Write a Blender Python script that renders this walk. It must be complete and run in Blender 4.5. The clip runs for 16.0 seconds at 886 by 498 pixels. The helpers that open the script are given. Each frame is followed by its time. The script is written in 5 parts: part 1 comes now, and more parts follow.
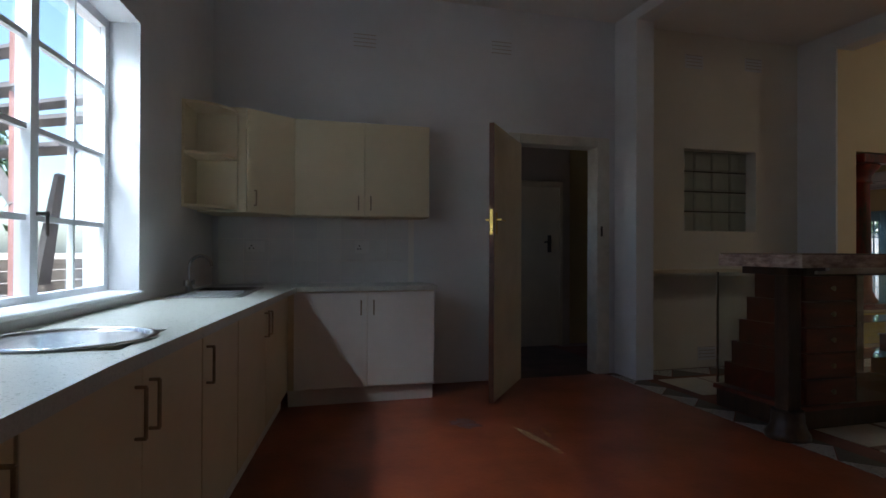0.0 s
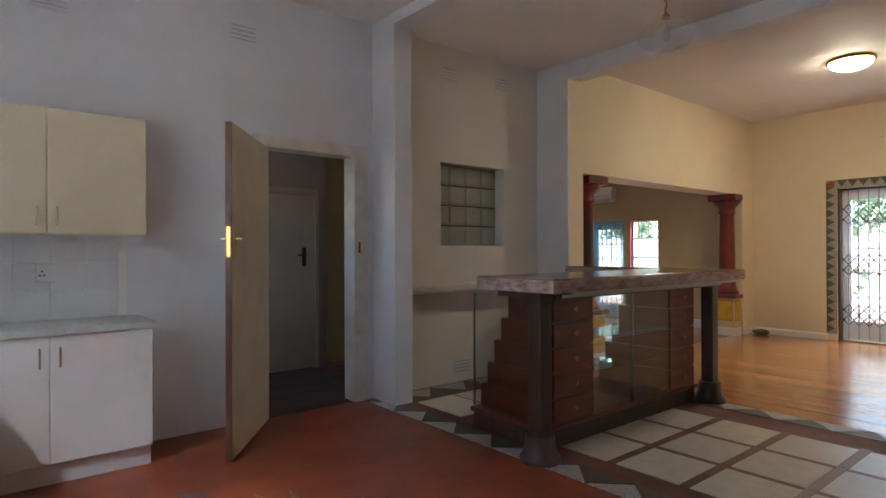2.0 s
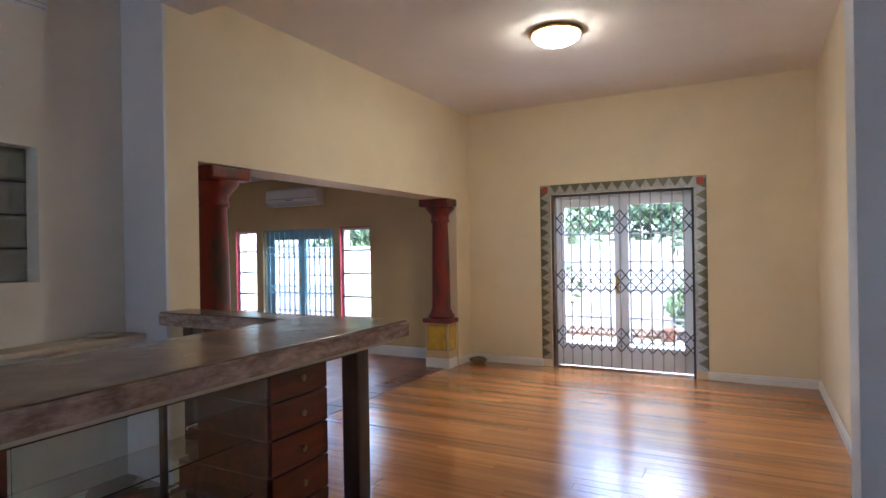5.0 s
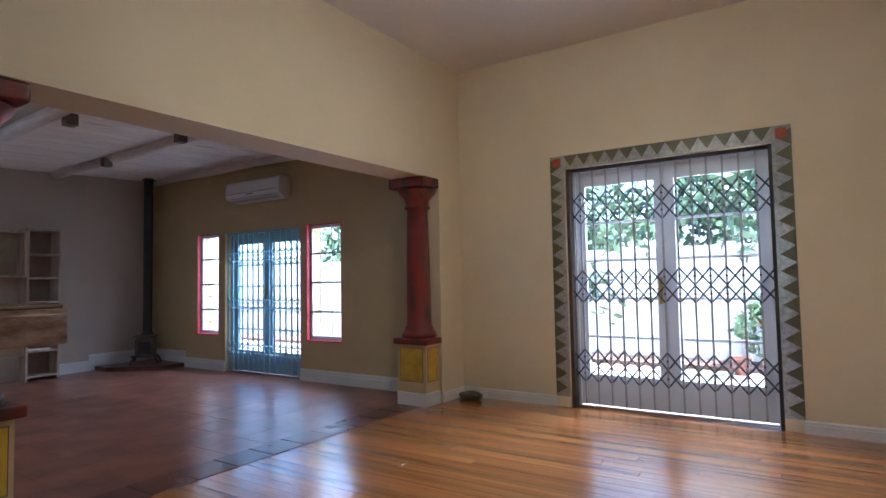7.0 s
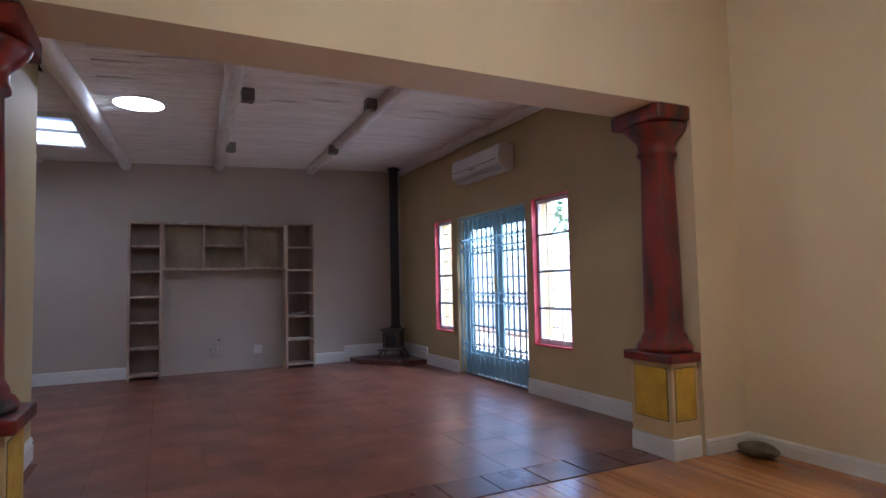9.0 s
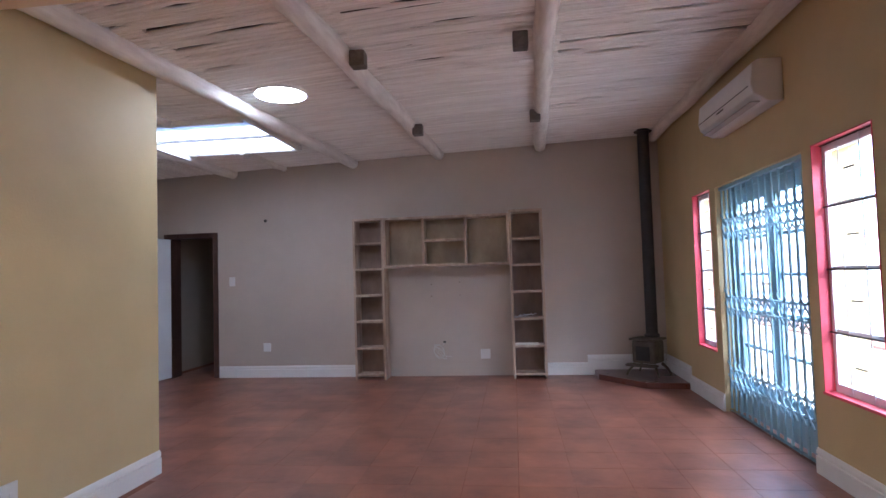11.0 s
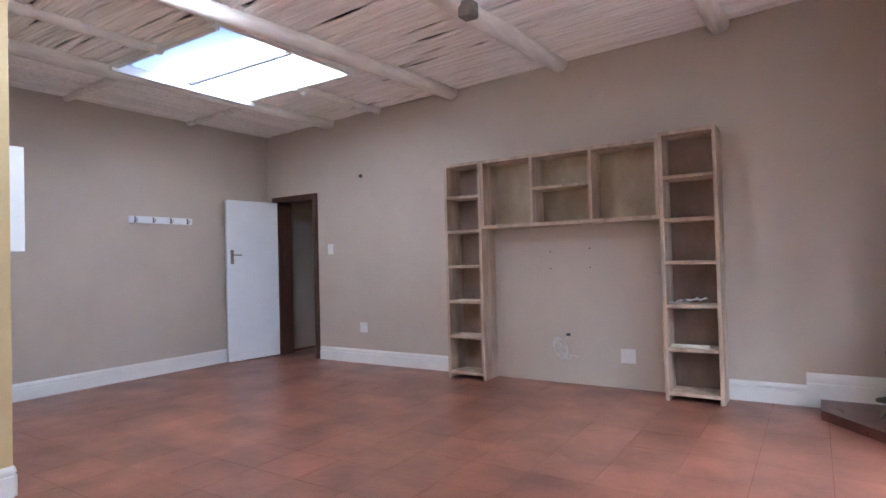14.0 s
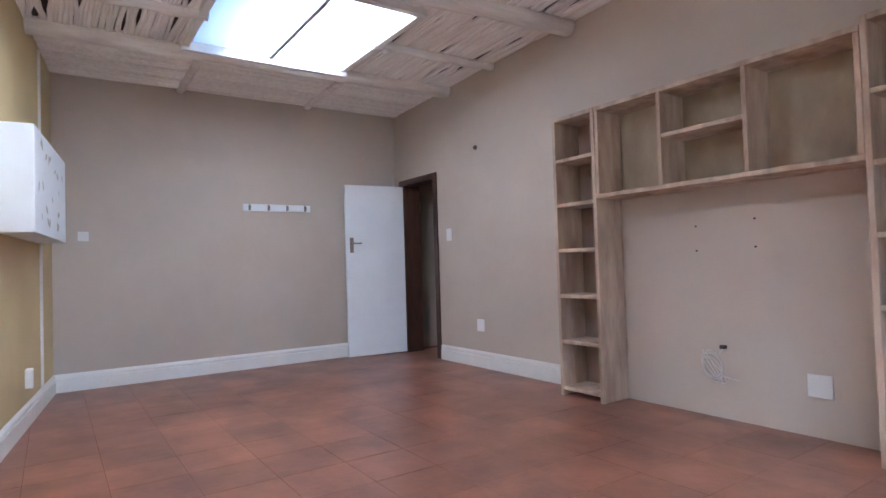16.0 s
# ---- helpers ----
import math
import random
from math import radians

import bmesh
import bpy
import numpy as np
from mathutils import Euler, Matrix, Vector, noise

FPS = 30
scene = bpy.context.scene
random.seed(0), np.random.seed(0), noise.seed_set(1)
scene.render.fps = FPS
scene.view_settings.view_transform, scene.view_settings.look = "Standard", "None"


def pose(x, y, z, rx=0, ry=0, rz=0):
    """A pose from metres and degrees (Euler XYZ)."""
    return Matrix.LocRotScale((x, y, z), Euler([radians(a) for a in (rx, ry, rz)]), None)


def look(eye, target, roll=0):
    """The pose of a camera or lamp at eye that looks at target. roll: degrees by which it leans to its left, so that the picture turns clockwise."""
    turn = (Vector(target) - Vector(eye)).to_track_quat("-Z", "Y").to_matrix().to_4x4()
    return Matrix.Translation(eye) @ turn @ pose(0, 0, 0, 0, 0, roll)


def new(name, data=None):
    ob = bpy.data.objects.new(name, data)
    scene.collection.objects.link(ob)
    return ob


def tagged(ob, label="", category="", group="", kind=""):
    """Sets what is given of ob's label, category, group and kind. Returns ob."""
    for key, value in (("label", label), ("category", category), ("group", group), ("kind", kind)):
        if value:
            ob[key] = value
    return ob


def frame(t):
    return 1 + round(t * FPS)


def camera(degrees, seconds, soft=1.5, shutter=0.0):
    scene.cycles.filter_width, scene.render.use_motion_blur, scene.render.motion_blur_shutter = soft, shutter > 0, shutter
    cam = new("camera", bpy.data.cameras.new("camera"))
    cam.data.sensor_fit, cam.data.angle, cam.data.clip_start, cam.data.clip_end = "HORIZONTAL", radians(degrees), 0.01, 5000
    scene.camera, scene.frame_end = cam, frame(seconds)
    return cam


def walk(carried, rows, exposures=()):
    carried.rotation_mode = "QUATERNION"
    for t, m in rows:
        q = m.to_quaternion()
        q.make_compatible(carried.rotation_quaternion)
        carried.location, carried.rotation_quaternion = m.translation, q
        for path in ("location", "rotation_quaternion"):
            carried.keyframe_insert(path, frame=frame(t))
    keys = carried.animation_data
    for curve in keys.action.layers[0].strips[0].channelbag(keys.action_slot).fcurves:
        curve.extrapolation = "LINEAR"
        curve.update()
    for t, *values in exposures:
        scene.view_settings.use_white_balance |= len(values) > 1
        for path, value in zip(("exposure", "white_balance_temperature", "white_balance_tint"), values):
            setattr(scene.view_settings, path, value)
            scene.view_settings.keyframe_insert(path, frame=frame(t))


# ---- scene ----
cam = camera(75.2, 16.0, soft=1.5)
PATH = [
    (0, (-0.669, 1.115, 1.199), (-0.121, 3.038, 1.21), 0.2),
    (0.5, (-0.581, 1.189, 1.211), (0.163, 3.046, 1.224), 0.1),
    (1, (-0.499, 1.287, 1.233), (0.421, 3.063, 1.247), 0.0),
    (1.5, (-0.434, 1.428, 1.292), (0.629, 3.122, 1.302), -0.1),
    (2, (-0.356, 1.599, 1.377), (0.914, 3.144, 1.383), -0.2),
    (2.5, (-0.12, 1.788, 1.451), (1.347, 3.147, 1.455), -0.2),
    (3, (0.201, 1.917, 1.53), (1.778, 3.146, 1.526), -0.3),
    (3.5, (0.629, 2.053, 1.6), (2.296, 3.158, 1.591), -0.4),
    (4, (1.137, 2.114, 1.647), (2.863, 3.124, 1.628), -0.4),
    (4.5, (1.633, 2.222, 1.615), (3.396, 3.167, 1.609), -0.9),
    (4.7, (1.891, 2.164, 1.615), (3.654, 3.108, 1.611), -0.9),
    (6.8, (4.237, 2.352, 1.25), (5.94, 3.395, 1.358), -1.0),
    (7, (4.43, 2.438, 1.239), (6.093, 3.543, 1.345), -1.1),
    (7.5, (4.843, 2.597, 1.178), (6.385, 3.866, 1.291), -1.0),
    (8, (5.309, 2.754, 1.177), (6.693, 4.195, 1.288), -1.1),
    (8.5, (5.76, 2.963, 1.207), (6.909, 4.597, 1.309), -1.4),
    (9, (6.166, 3.073, 1.14), (7.044, 4.866, 1.257), -1.2),
    (9.5, (6.584, 3.274, 1.101), (7.151, 5.188, 1.224), -1.2),
    (10, (7.01, 3.555, 1.149), (7.266, 5.535, 1.261), -1.3),
    (10.2, (7.185, 3.685, 1.175), (7.315, 5.677, 1.282), -1.4),
    (12.3, (8.393, 5.321, 1.321), (7.749, 7.214, 1.372), -1.4),
    (12.5, (8.468, 5.49, 1.322), (7.753, 7.357, 1.375), -1.2),
    (13, (8.604, 5.898, 1.295), (7.73, 7.696, 1.334), -1.3),
    (13.5, (8.656, 6.29, 1.182), (7.694, 8.043, 1.224), -1.3),
    (14, (8.702, 6.677, 1.101), (7.616, 8.356, 1.14), -1.5),
    (14.5, (8.697, 7.065, 1.08), (7.457, 8.634, 1.12), -1.5),
    (15, (8.725, 7.481, 1.045), (7.364, 8.945, 1.09), -1.5),
    (15.5, (8.75, 7.87, 1.021), (7.252, 9.193, 1.066), -1.6),
    (16, (8.774, 8.207, 0.964), (7.121, 9.332, 1.018), -1.8),
]
EXPOSURES = [(0.0, 2.6, 5700, 6), (0.5, 2.82, 5850, 8), (1.0, 3.38, 5950, 10), (1.5, 4.07, 5850, 10), (2.0, 4.4, 5750, 9), (2.5, 4.68, 5550, 9), (3.5, 4.8, 5400, 10), (4.5, 4.53, 5250, 10),
             (7.0, 3.98, 4850, 11), (7.5, 3.87, 4800, 12), (8.5, 3.90, 4950, 14), (9.5, 4.30, 5100, 16), (10.0, 4.5, 5100, 17), (12.5, 5.42, 5350, 14), (14.0, 5.6, 5300, 13), (16.0, 5.6, 5300, 11)]
walk(cam, [(t, look(eye, target, roll)) for t, eye, target, roll in PATH], EXPOSURES)

# ---- light: bright high sun, open sky ----
world = bpy.data.worlds.new("sky")
scene.world = world
world.use_nodes = True
wn = world.node_tree.nodes
sky = wn.new("ShaderNodeTexSky")
sky.sky_type, sky.sun_disc = "NISHITA", False
sky.sun_elevation, sky.sun_rotation = radians(62), radians(180)
sky.air_density, sky.dust_density = 1.0, 2.0
wn["Background"].inputs["Strength"].default_value = 0.07
world.node_tree.links.new(sky.outputs["Color"], wn["Background"].inputs["Color"])
sun = new("sun", bpy.data.lights.new("sun", "SUN"))
sun.data.energy, sun.data.angle, sun.data.color = 2.1, radians(0.6), (1.0, 0.95, 0.88)
sun.matrix_world = look((6, -10, 20), (6.6, 0.5, 0))


def sky_light(at, target, width, height, power):
    """An added area lamp standing in for open sky, unseen just outside and above an opening's head."""
    ob = new("sky_light", bpy.data.lights.new("sky_light", "AREA"))
    ob.data.shape, ob.data.size, ob.data.size_y = "RECTANGLE", width, height
    ob.data.energy, ob.data.color = power, (0.90, 0.96, 1.0)
    ob.matrix_world = look(at, target)


sky_light((-2.15, 3.75, 2.95), (-0.2, 4.3, 0.6), 1.5, 0.4, 18.0)     # kitchen window
sky_light((11.4, 8.82, 2.95), (8.0, 8.9, 0.3), 1.6, 0.6, 6.5)       # living room glazed doors
sky_light((11.0, 9.95, 2.85), (8.4, 10.7, 0.8), 0.5, 0.5, 2.5)       # living room slim windows
sky_light((11.0, 7.60, 2.85), (8.4, 7.4, 0.3), 0.6, 0.5, 1.5)
sky_light((11.7, 3.64, 3.15), (8.2, 3.7, 0.2), 1.7, 0.6, 15.0)        # dining room glazed doors


# ---- materials ----
def mat(name, c1, c2=None, rough=0.6, scale=4.0, bump=0.0, metal=0.0, fine=60.0, spec=0.5, vary=0.0, stretch=(1, 1, 1), coat=0.0, lo=0.35, hi=0.65, island=False, world=False):
    """Two colours mixed by coarse and fine noise, with a fine relief; vary shifts the value piece by piece."""
    m = bpy.data.materials.new(name)
    m.use_nodes = True
    n, l = m.node_tree.nodes, m.node_tree.links
    b = n["Principled BSDF"]
    b.inputs["Roughness"].default_value, b.inputs["Metallic"].default_value = rough, metal
    b.inputs["Specular IOR Level"].default_value, b.inputs["Coat Weight"].default_value = spec, coat
    b.inputs["Coat Roughness"].default_value = 0.22
    c2 = c2 or tuple(v * 0.88 for v in c1)
    co = n.new("ShaderNodeTexCoord")
    mp = n.new("ShaderNodeMapping")
    mp.inputs["Scale"].default_value = stretch
    l.new(n.new("ShaderNodeNewGeometry").outputs["Position"] if world else co.outputs["Object"], mp.inputs["Vector"])
    vec = mp.outputs["Vector"]
    rnd = None
    if vary:
        info = n.new("ShaderNodeNewGeometry") if island else n.new("ShaderNodeObjectInfo")
        rnd = info.outputs["Random Per Island"] if island else info.outputs["Random"]
        off = n.new("ShaderNodeVectorMath")
        off.operation = "MULTIPLY_ADD"
        l.new(rnd, off.inputs[0])
        off.inputs[1].default_value = (37.0, 23.0, 11.0)
        l.new(vec, off.inputs[2])
        vec = vec if world else off.outputs[0]
    t1 = n.new("ShaderNodeTexNoise")
    t1.inputs["Scale"].default_value, t1.inputs["Detail"].default_value, t1.inputs["Roughness"].default_value = scale, 6, 0.6
    l.new(vec, t1.inputs["Vector"])
    ramp = n.new("ShaderNodeMapRange")
    ramp.inputs["From Min"].default_value, ramp.inputs["From Max"].default_value = lo, hi
    l.new(t1.outputs["Fac"], ramp.inputs["Value"])
    mix = n.new("ShaderNodeMix")
    mix.data_type = "RGBA"
    l.new(ramp.outputs["Result"], mix.inputs["Factor"])
    mix.inputs["A"].default_value, mix.inputs["B"].default_value = (*c1, 1), (*c2, 1)
    out = mix.outputs["Result"]
    if vary:
        hsv = n.new("ShaderNodeHueSaturation")
        mr = n.new("ShaderNodeMapRange")
        mr.inputs["To Min"].default_value, mr.inputs["To Max"].default_value = 1 - vary, 1 + vary
        l.new(rnd, mr.inputs["Value"])
        l.new(mr.outputs["Result"], hsv.inputs["Value"])
        l.new(out, hsv.inputs["Color"])
        out = hsv.outputs["Color"]
    l.new(out, b.inputs["Base Color"])
    t2 = n.new("ShaderNodeTexNoise")
    t2.inputs["Scale"].default_value, t2.inputs["Detail"].default_value = fine, 4
    l.new(vec, t2.inputs["Vector"])
    rr = n.new("ShaderNodeMapRange")
    rr.inputs["To Min"].default_value, rr.inputs["To Max"].default_value = max(0.02, rough * 0.8), min(1.0, rough * 1.25)
    l.new(t1.outputs["Fac"], rr.inputs["Value"])
    l.new(rr.outputs["Result"], b.inputs["Roughness"])
    if bump:
        bp = n.new("ShaderNodeBump")
        bp.inputs["Strength"].default_value, bp.inputs["Distance"].default_value = min(1.0, bump), 0.004
        l.new(t2.outputs["Fac"], bp.inputs["Height"])
        l.new(bp.outputs["Normal"], b.inputs["Normal"])
    return m


def glass(name, tint=(1, 1, 1), rough=0.0, ior=1.45):
    m = bpy.data.materials.new(name)
    m.use_nodes = True
    b = m.node_tree.nodes["Principled BSDF"]
    b.inputs["Base Color"].default_value, b.inputs["Roughness"].default_value = (*tint, 1), rough
    b.inputs["Transmission Weight"].default_value, b.inputs["IOR"].default_value = 1.0, ior
    return m


def glow(name, colour, strength):
    m = bpy.data.materials.new(name)
    m.use_nodes = True
    b = m.node_tree.nodes["Principled BSDF"]
    b.inputs["Base Color"].default_value = (0.8, 0.8, 0.8, 1)
    b.inputs["Emission Color"].default_value, b.inputs["Emission Strength"].default_value = (*colour, 1), strength
    return m


M_KWALL = mat("white_wall_paint", (0.74, 0.74, 0.75), (0.68, 0.68, 0.69), 0.55, 1.5, 0.25, fine=90)
M_WARMW = mat("warm_white_wall_paint", (0.76, 0.71, 0.62), (0.71, 0.66, 0.57), 0.55, 1.5, 0.25, fine=90)
M_CREAM = mat("cream_wall_paint", (0.78, 0.67, 0.46), (0.73, 0.62, 0.42), 0.6, 1.2, 0.25, fine=90)
M_YELL = mat("ochre_wall_paint", (0.60, 0.47, 0.24), (0.55, 0.43, 0.22), 0.6, 1.5, 0.3, fine=80)
M_TAUPE = mat("taupe_wall_paint", (0.53, 0.452, 0.375), (0.48, 0.408, 0.338), 0.6, 1.2, 0.3, fine=80)
M_CEIL = mat("white_ceiling_paint", (0.78, 0.74, 0.70), (0.73, 0.69, 0.65), 0.7, 1.0, 0.2)
M_TRIM = mat("white_gloss_trim", (0.80, 0.79, 0.76), (0.74, 0.73, 0.70), 0.35, 3.0, 0.1)
M_REED = mat("whitewashed_reed", (0.89, 0.86, 0.82), (0.78, 0.73, 0.68), 0.8, 6.0, 0.5, vary=0.06, stretch=(0.5, 4, 4), fine=40, island=True)
M_POLE = mat("whitewashed_pole", (0.82, 0.78, 0.72), (0.66, 0.61, 0.56), 0.75, 5.0, 0.5, stretch=(4, 0.6, 4))
M_GAP = mat("reed_gap_shade", (0.06, 0.05, 0.045), (0.03, 0.025, 0.02), 0.9, 8.0)
M_REDFLOOR = mat("red_polished_screed", (0.34, 0.075, 0.026), (0.20, 0.042, 0.018), 0.30, 2.2, 0.25, fine=35)
M_BOARD = mat("honey_floorboard", (0.50, 0.205, 0.058), (0.32, 0.115, 0.028), 0.18, 2.0, 0.15, vary=0.22, stretch=(10, 0.7, 1), fine=30, coat=0.5)
M_TERRA = mat("terracotta_tile", (0.335, 0.128, 0.074), (0.155, 0.062, 0.044), 0.32, 2.6, 0.3, vary=0.14, fine=22, spec=0.8, lo=0.30, hi=0.68, world=True)
M_GROUT = mat("floor_grout", (0.25, 0.098, 0.060), (0.15, 0.060, 0.042), 0.7, 2.0, 0.4)
M_DARKTILE = mat("glazed_dark_tile", (0.16, 0.058, 0.040), (0.09, 0.036, 0.03), 0.28, 4.0, 0.15, vary=0.15)


# ---- mesh helpers ----
def box(bm, x0, x1, y0, y1, z0, z1, m=None):
    mm = Matrix.LocRotScale(((x0 + x1) / 2, (y0 + y1) / 2, (z0 + z1) / 2), None, (abs(x1 - x0), abs(y1 - y0), abs(z1 - z0)))
    return bmesh.ops.create_cube(bm, size=1.0, matrix=(m @ mm) if m else mm)["verts"]


def boxes(*rows, m=None):
    bm = bmesh.new()
    for r in rows:
        box(bm, *r, m=m)
    return bm


def bevelled(bm, w=0.004, seg=2):
    bmesh.ops.bevel(bm, geom=bm.edges[:], offset=w, segments=seg, affect="EDGES", profile=0.6, clamp_overlap=True)
    return bm


def rod(bm, a, b, r0, r1=None, seg=10):
    a, b = Vector(a), Vector(b)
    d = b - a
    m = Matrix.Translation((a + b) / 2) @ d.to_track_quat("Z", "Y").to_matrix().to_4x4()
    bmesh.ops.create_cone(bm, cap_ends=True, segments=seg, radius1=r0, radius2=r0 if r1 is None else r1, depth=d.length, matrix=m)
    return bm


def lathe(bm, profile, cx, cy, seg=28, cz=0.0):
    rings = []
    for r, z in profile:
        rings.append([bm.verts.new((cx + r * math.cos(2 * math.pi * k / seg), cy + r * math.sin(2 * math.pi * k / seg), cz + z)) for k in range(seg)])
    for a, b in zip(rings, rings[1:]):
        for k in range(seg):
            bm.faces.new((a[k], a[(k + 1) % seg], b[(k + 1) % seg], b[k])).smooth = True
    bm.faces.new(rings[0][::-1])
    bm.faces.new(rings[-1])
    return bm


def prism(bm, pts, z0, z1):
    """An upright prism over the plan points, anticlockwise."""
    lo, hi = [bm.verts.new((x, y, z0)) for x, y in pts], [bm.verts.new((x, y, z1)) for x, y in pts]
    n = len(pts)
    bm.faces.new(lo[::-1]), bm.faces.new(hi)
    for k in range(n):
        bm.faces.new((lo[k], lo[(k + 1) % n], hi[(k + 1) % n], hi[k]))
    return bm


def mesh_ob(name, bm, material):
    bmesh.ops.recalc_face_normals(bm, faces=bm.faces[:])
    me = bpy.data.meshes.new(name)
    bm.to_mesh(me)
    bm.free()
    if material:
        me.materials.append(material)
    return new(name, me)


def part(name, bm, material, parent, label=""):
    ob = mesh_ob(name, bm, material)
    ob.parent = parent
    ob.matrix_parent_inverse = parent.matrix_basis.inverted()
    return tagged(ob, label)


def thing(name, bm, material, label="", category="", group="", kind=""):
    return tagged(mesh_ob(name, bm, material), label, category, group, kind)


def group_thing(name, at, label="", category="", group="", kind=""):
    ob = new(name)
    ob.empty_display_size = 0.1
    ob.matrix_basis = Matrix.Translation(at)
    return tagged(ob, label, category, group, kind)


def piece(name, me, m, parent):
    ob = new(name, me)
    ob.parent = parent
    ob.matrix_parent_inverse = parent.matrix_basis.inverted()
    ob.matrix_basis = m
    return ob


def mesh_data(name, bm, material):
    bmesh.ops.recalc_face_normals(bm, faces=bm.faces[:])
    me = bpy.data.meshes.new(name)
    bm.to_mesh(me)
    bm.free()
    me.materials.append(material)
    return me


def structure(name, bm, material, label):
    return thing(name, bm, material, label, name.split("_")[0], kind="structure")


# ---- plan ----
KN, KC = 6.18, 3.50              # kitchen north wall, high ceiling
WEST = Matrix.Translation((-1.2, KN, 0)) @ Matrix.Rotation(radians(-6.5), 4, "Z")   # kitchen west wall's own frame, -y runs south
NIBX0, NIBX1, NIBY = 2.56, 2.75, 5.82
PX0, PX1, DN = 4.87, 5.10, 5.72   # bar's east pier; dining north wall face
OPL, OPR, OPT, DNB = 5.14, 9.31, 2.27, 6.10
DE, DS = 9.72, 1.52               # dining east and south walls
LE, LN, LW = 9.56, 11.50, 2.99    # living east, north, west walls
SOUTH = -0.8


def lceil(x, y=11.5):
    """Underside of the sagging living room ceiling."""
    return 2.68 + 0.035 * (x - 3.1) - 0.02 * (11.5 - y) * max(0.0, 1 - abs(x - 5.5) / 1.8)


# kitchen and bar north wall, with the door and the glass-block opening
structure("wall_north", boxes((-1.6, 1.52, KN, KN + 0.15, 0, KC), (1.52, 2.36, KN, KN + 0.15, 2.24, KC), (2.36, 2.66, KN, KN + 0.15, 0, KC)), M_KWALL, "white painted kitchen wall with a doorway")
structure("wall_bar", boxes((2.66, 3.38, KN, KN + 0.22, 0, KC), (3.38, 4.30, KN, KN + 0.22, 0, 1.43), (3.38, 4.30, KN, KN + 0.22, 2.29, KC), (4.30, PX0, KN, KN + 0.22, 0, KC)), M_WARMW, "warm white painted wall with a glass block window")
structure("wall_nib", boxes((NIBX0, NIBX1, NIBY, KN, 0, 3.4)), M_KWALL, "white painted wall nib under the beam")
structure("beam_kitchen", boxes((NIBX0, NIBX1, SOUTH, KN, 3.40, KC)), M_KWALL, "white painted ceiling beam")
structure("beam_dining", boxes((PX0, PX1, 1.82, DN, 3.32, KC)), M_KWALL, "white painted ceiling beam")
structure("wall_pier", boxes((PX0 - 0.004, PX0 + 0.02, DN, KN, 0, KC)), M_KWALL, "white painted pier side")
structure("wall_dining_north", boxes((PX0 + 0.02, OPL, DN, DNB, 0, KC), (OPL, OPR, DN, DNB, OPT, KC), (OPR, DE + 0.2, DN, DNB, 0, KC)), M_CREAM, "cream painted wall above a wide opening")
structure("wall_pier_south", boxes((PX0, PX1, SOUTH, 1.82, 0, KC)), M_KWALL, "white painted wall end")
structure("wall_dining_south", boxes((PX1, DE + 0.2, DS - 0.15, DS, 0, KC)), M_CREAM, "cream painted dining wall")
FY0, FY1, FT = 2.76, 4.52, 2.29   # french door opening
structure("wall_dining_east", boxes((DE, DE + 0.24, DS, FY0, 0, KC), (DE, DE + 0.24, FY1, DN, 0, KC), (DE, DE + 0.24, FY0, FY1, FT, KC)), M_CREAM, "cream painted wall around a french door")
structure("ceiling_dining", boxes((-2.6, DE + 0.3, SOUTH - 0.2, KN + 0.30, KC, KC + 0.1)), M_CEIL, "white painted plaster ceiling")
structure("wall_south", boxes((-2.6, PX0, SOUTH - 0.15, SOUTH, 0, KC)), M_KWALL, "white painted kitchen wall")
# kitchen west wall, window opening from WY0 to WY1 along the wall
WY0, WY1, WZ0, WZ1 = -3.75, -1.67, 0.97, 2.42
structure("wall_west", boxes((-0.28, 0, -7.4, WY0, 0, KC), (-0.28, 0, WY1, 0.16, 0, KC), (-0.28, 0, WY0, WY1, 0, WZ0), (-0.28, 0, WY0, WY1, WZ1, KC), m=WEST), M_KWALL, "white painted wall with a deep window")
# hall behind the kitchen door
# west end has an added, unseen opening that lets daylight into the hall
structure("wall_hall", boxes((0.9, 1.0, KN + 0.15, 7.88, 0, 1.45), (0.9, 1.0, KN + 0.15, 6.9, 1.45, 2.7), (0.9, 1.0, 6.9, 7.88, 1.95, 2.7), (1.0, 2.85, 7.88, 7.895, 0, 2.7), (2.85, 2.95, 7.88, 8.05, 0, 2.7), (4.7, 4.8, KN + 0.15, 7.8, 0, 2.7)), M_TAUPE, "dim taupe hall wall")
structure("ceiling_hall", boxes((0.9, 4.8, KN + 0.15, 7.99, 2.7, 2.8)), M_CEIL, "dim white hall ceiling")

# living room
Y1, Y2 = (9.74, 10.25), (7.335, 7.93)       # the two slim windows
LDY0, LDY1, LDT = 8.05, 9.60, 1.96
SILL, HEAD = 0.50, 1.97
structure("wall_living_east", boxes((LE, LE + 0.26, DNB, Y2[0], 0, 3.1), (LE, LE + 0.26, Y2[0], Y2[1], 0, SILL), (LE, LE + 0.26, Y2[0], Y2[1], HEAD, 3.1),
          (LE, LE + 0.26, Y2[1], LDY0, 0, 3.1), (LE, LE + 0.26, LDY0, LDY1, LDT, 3.1), (LE, LE + 0.26, LDY1, Y1[0], 0, 3.1),
          (LE, LE + 0.26, Y1[0], Y1[1], 0, SILL), (LE, LE + 0.26, Y1[0], Y1[1], HEAD, 3.1), (LE, LE + 0.26, Y1[1], LN + 0.2, 0, 3.1)), M_YELL, "ochre painted wall with windows and a glazed door")
DX0, DX1, DT = 3.16, 3.80, 1.86
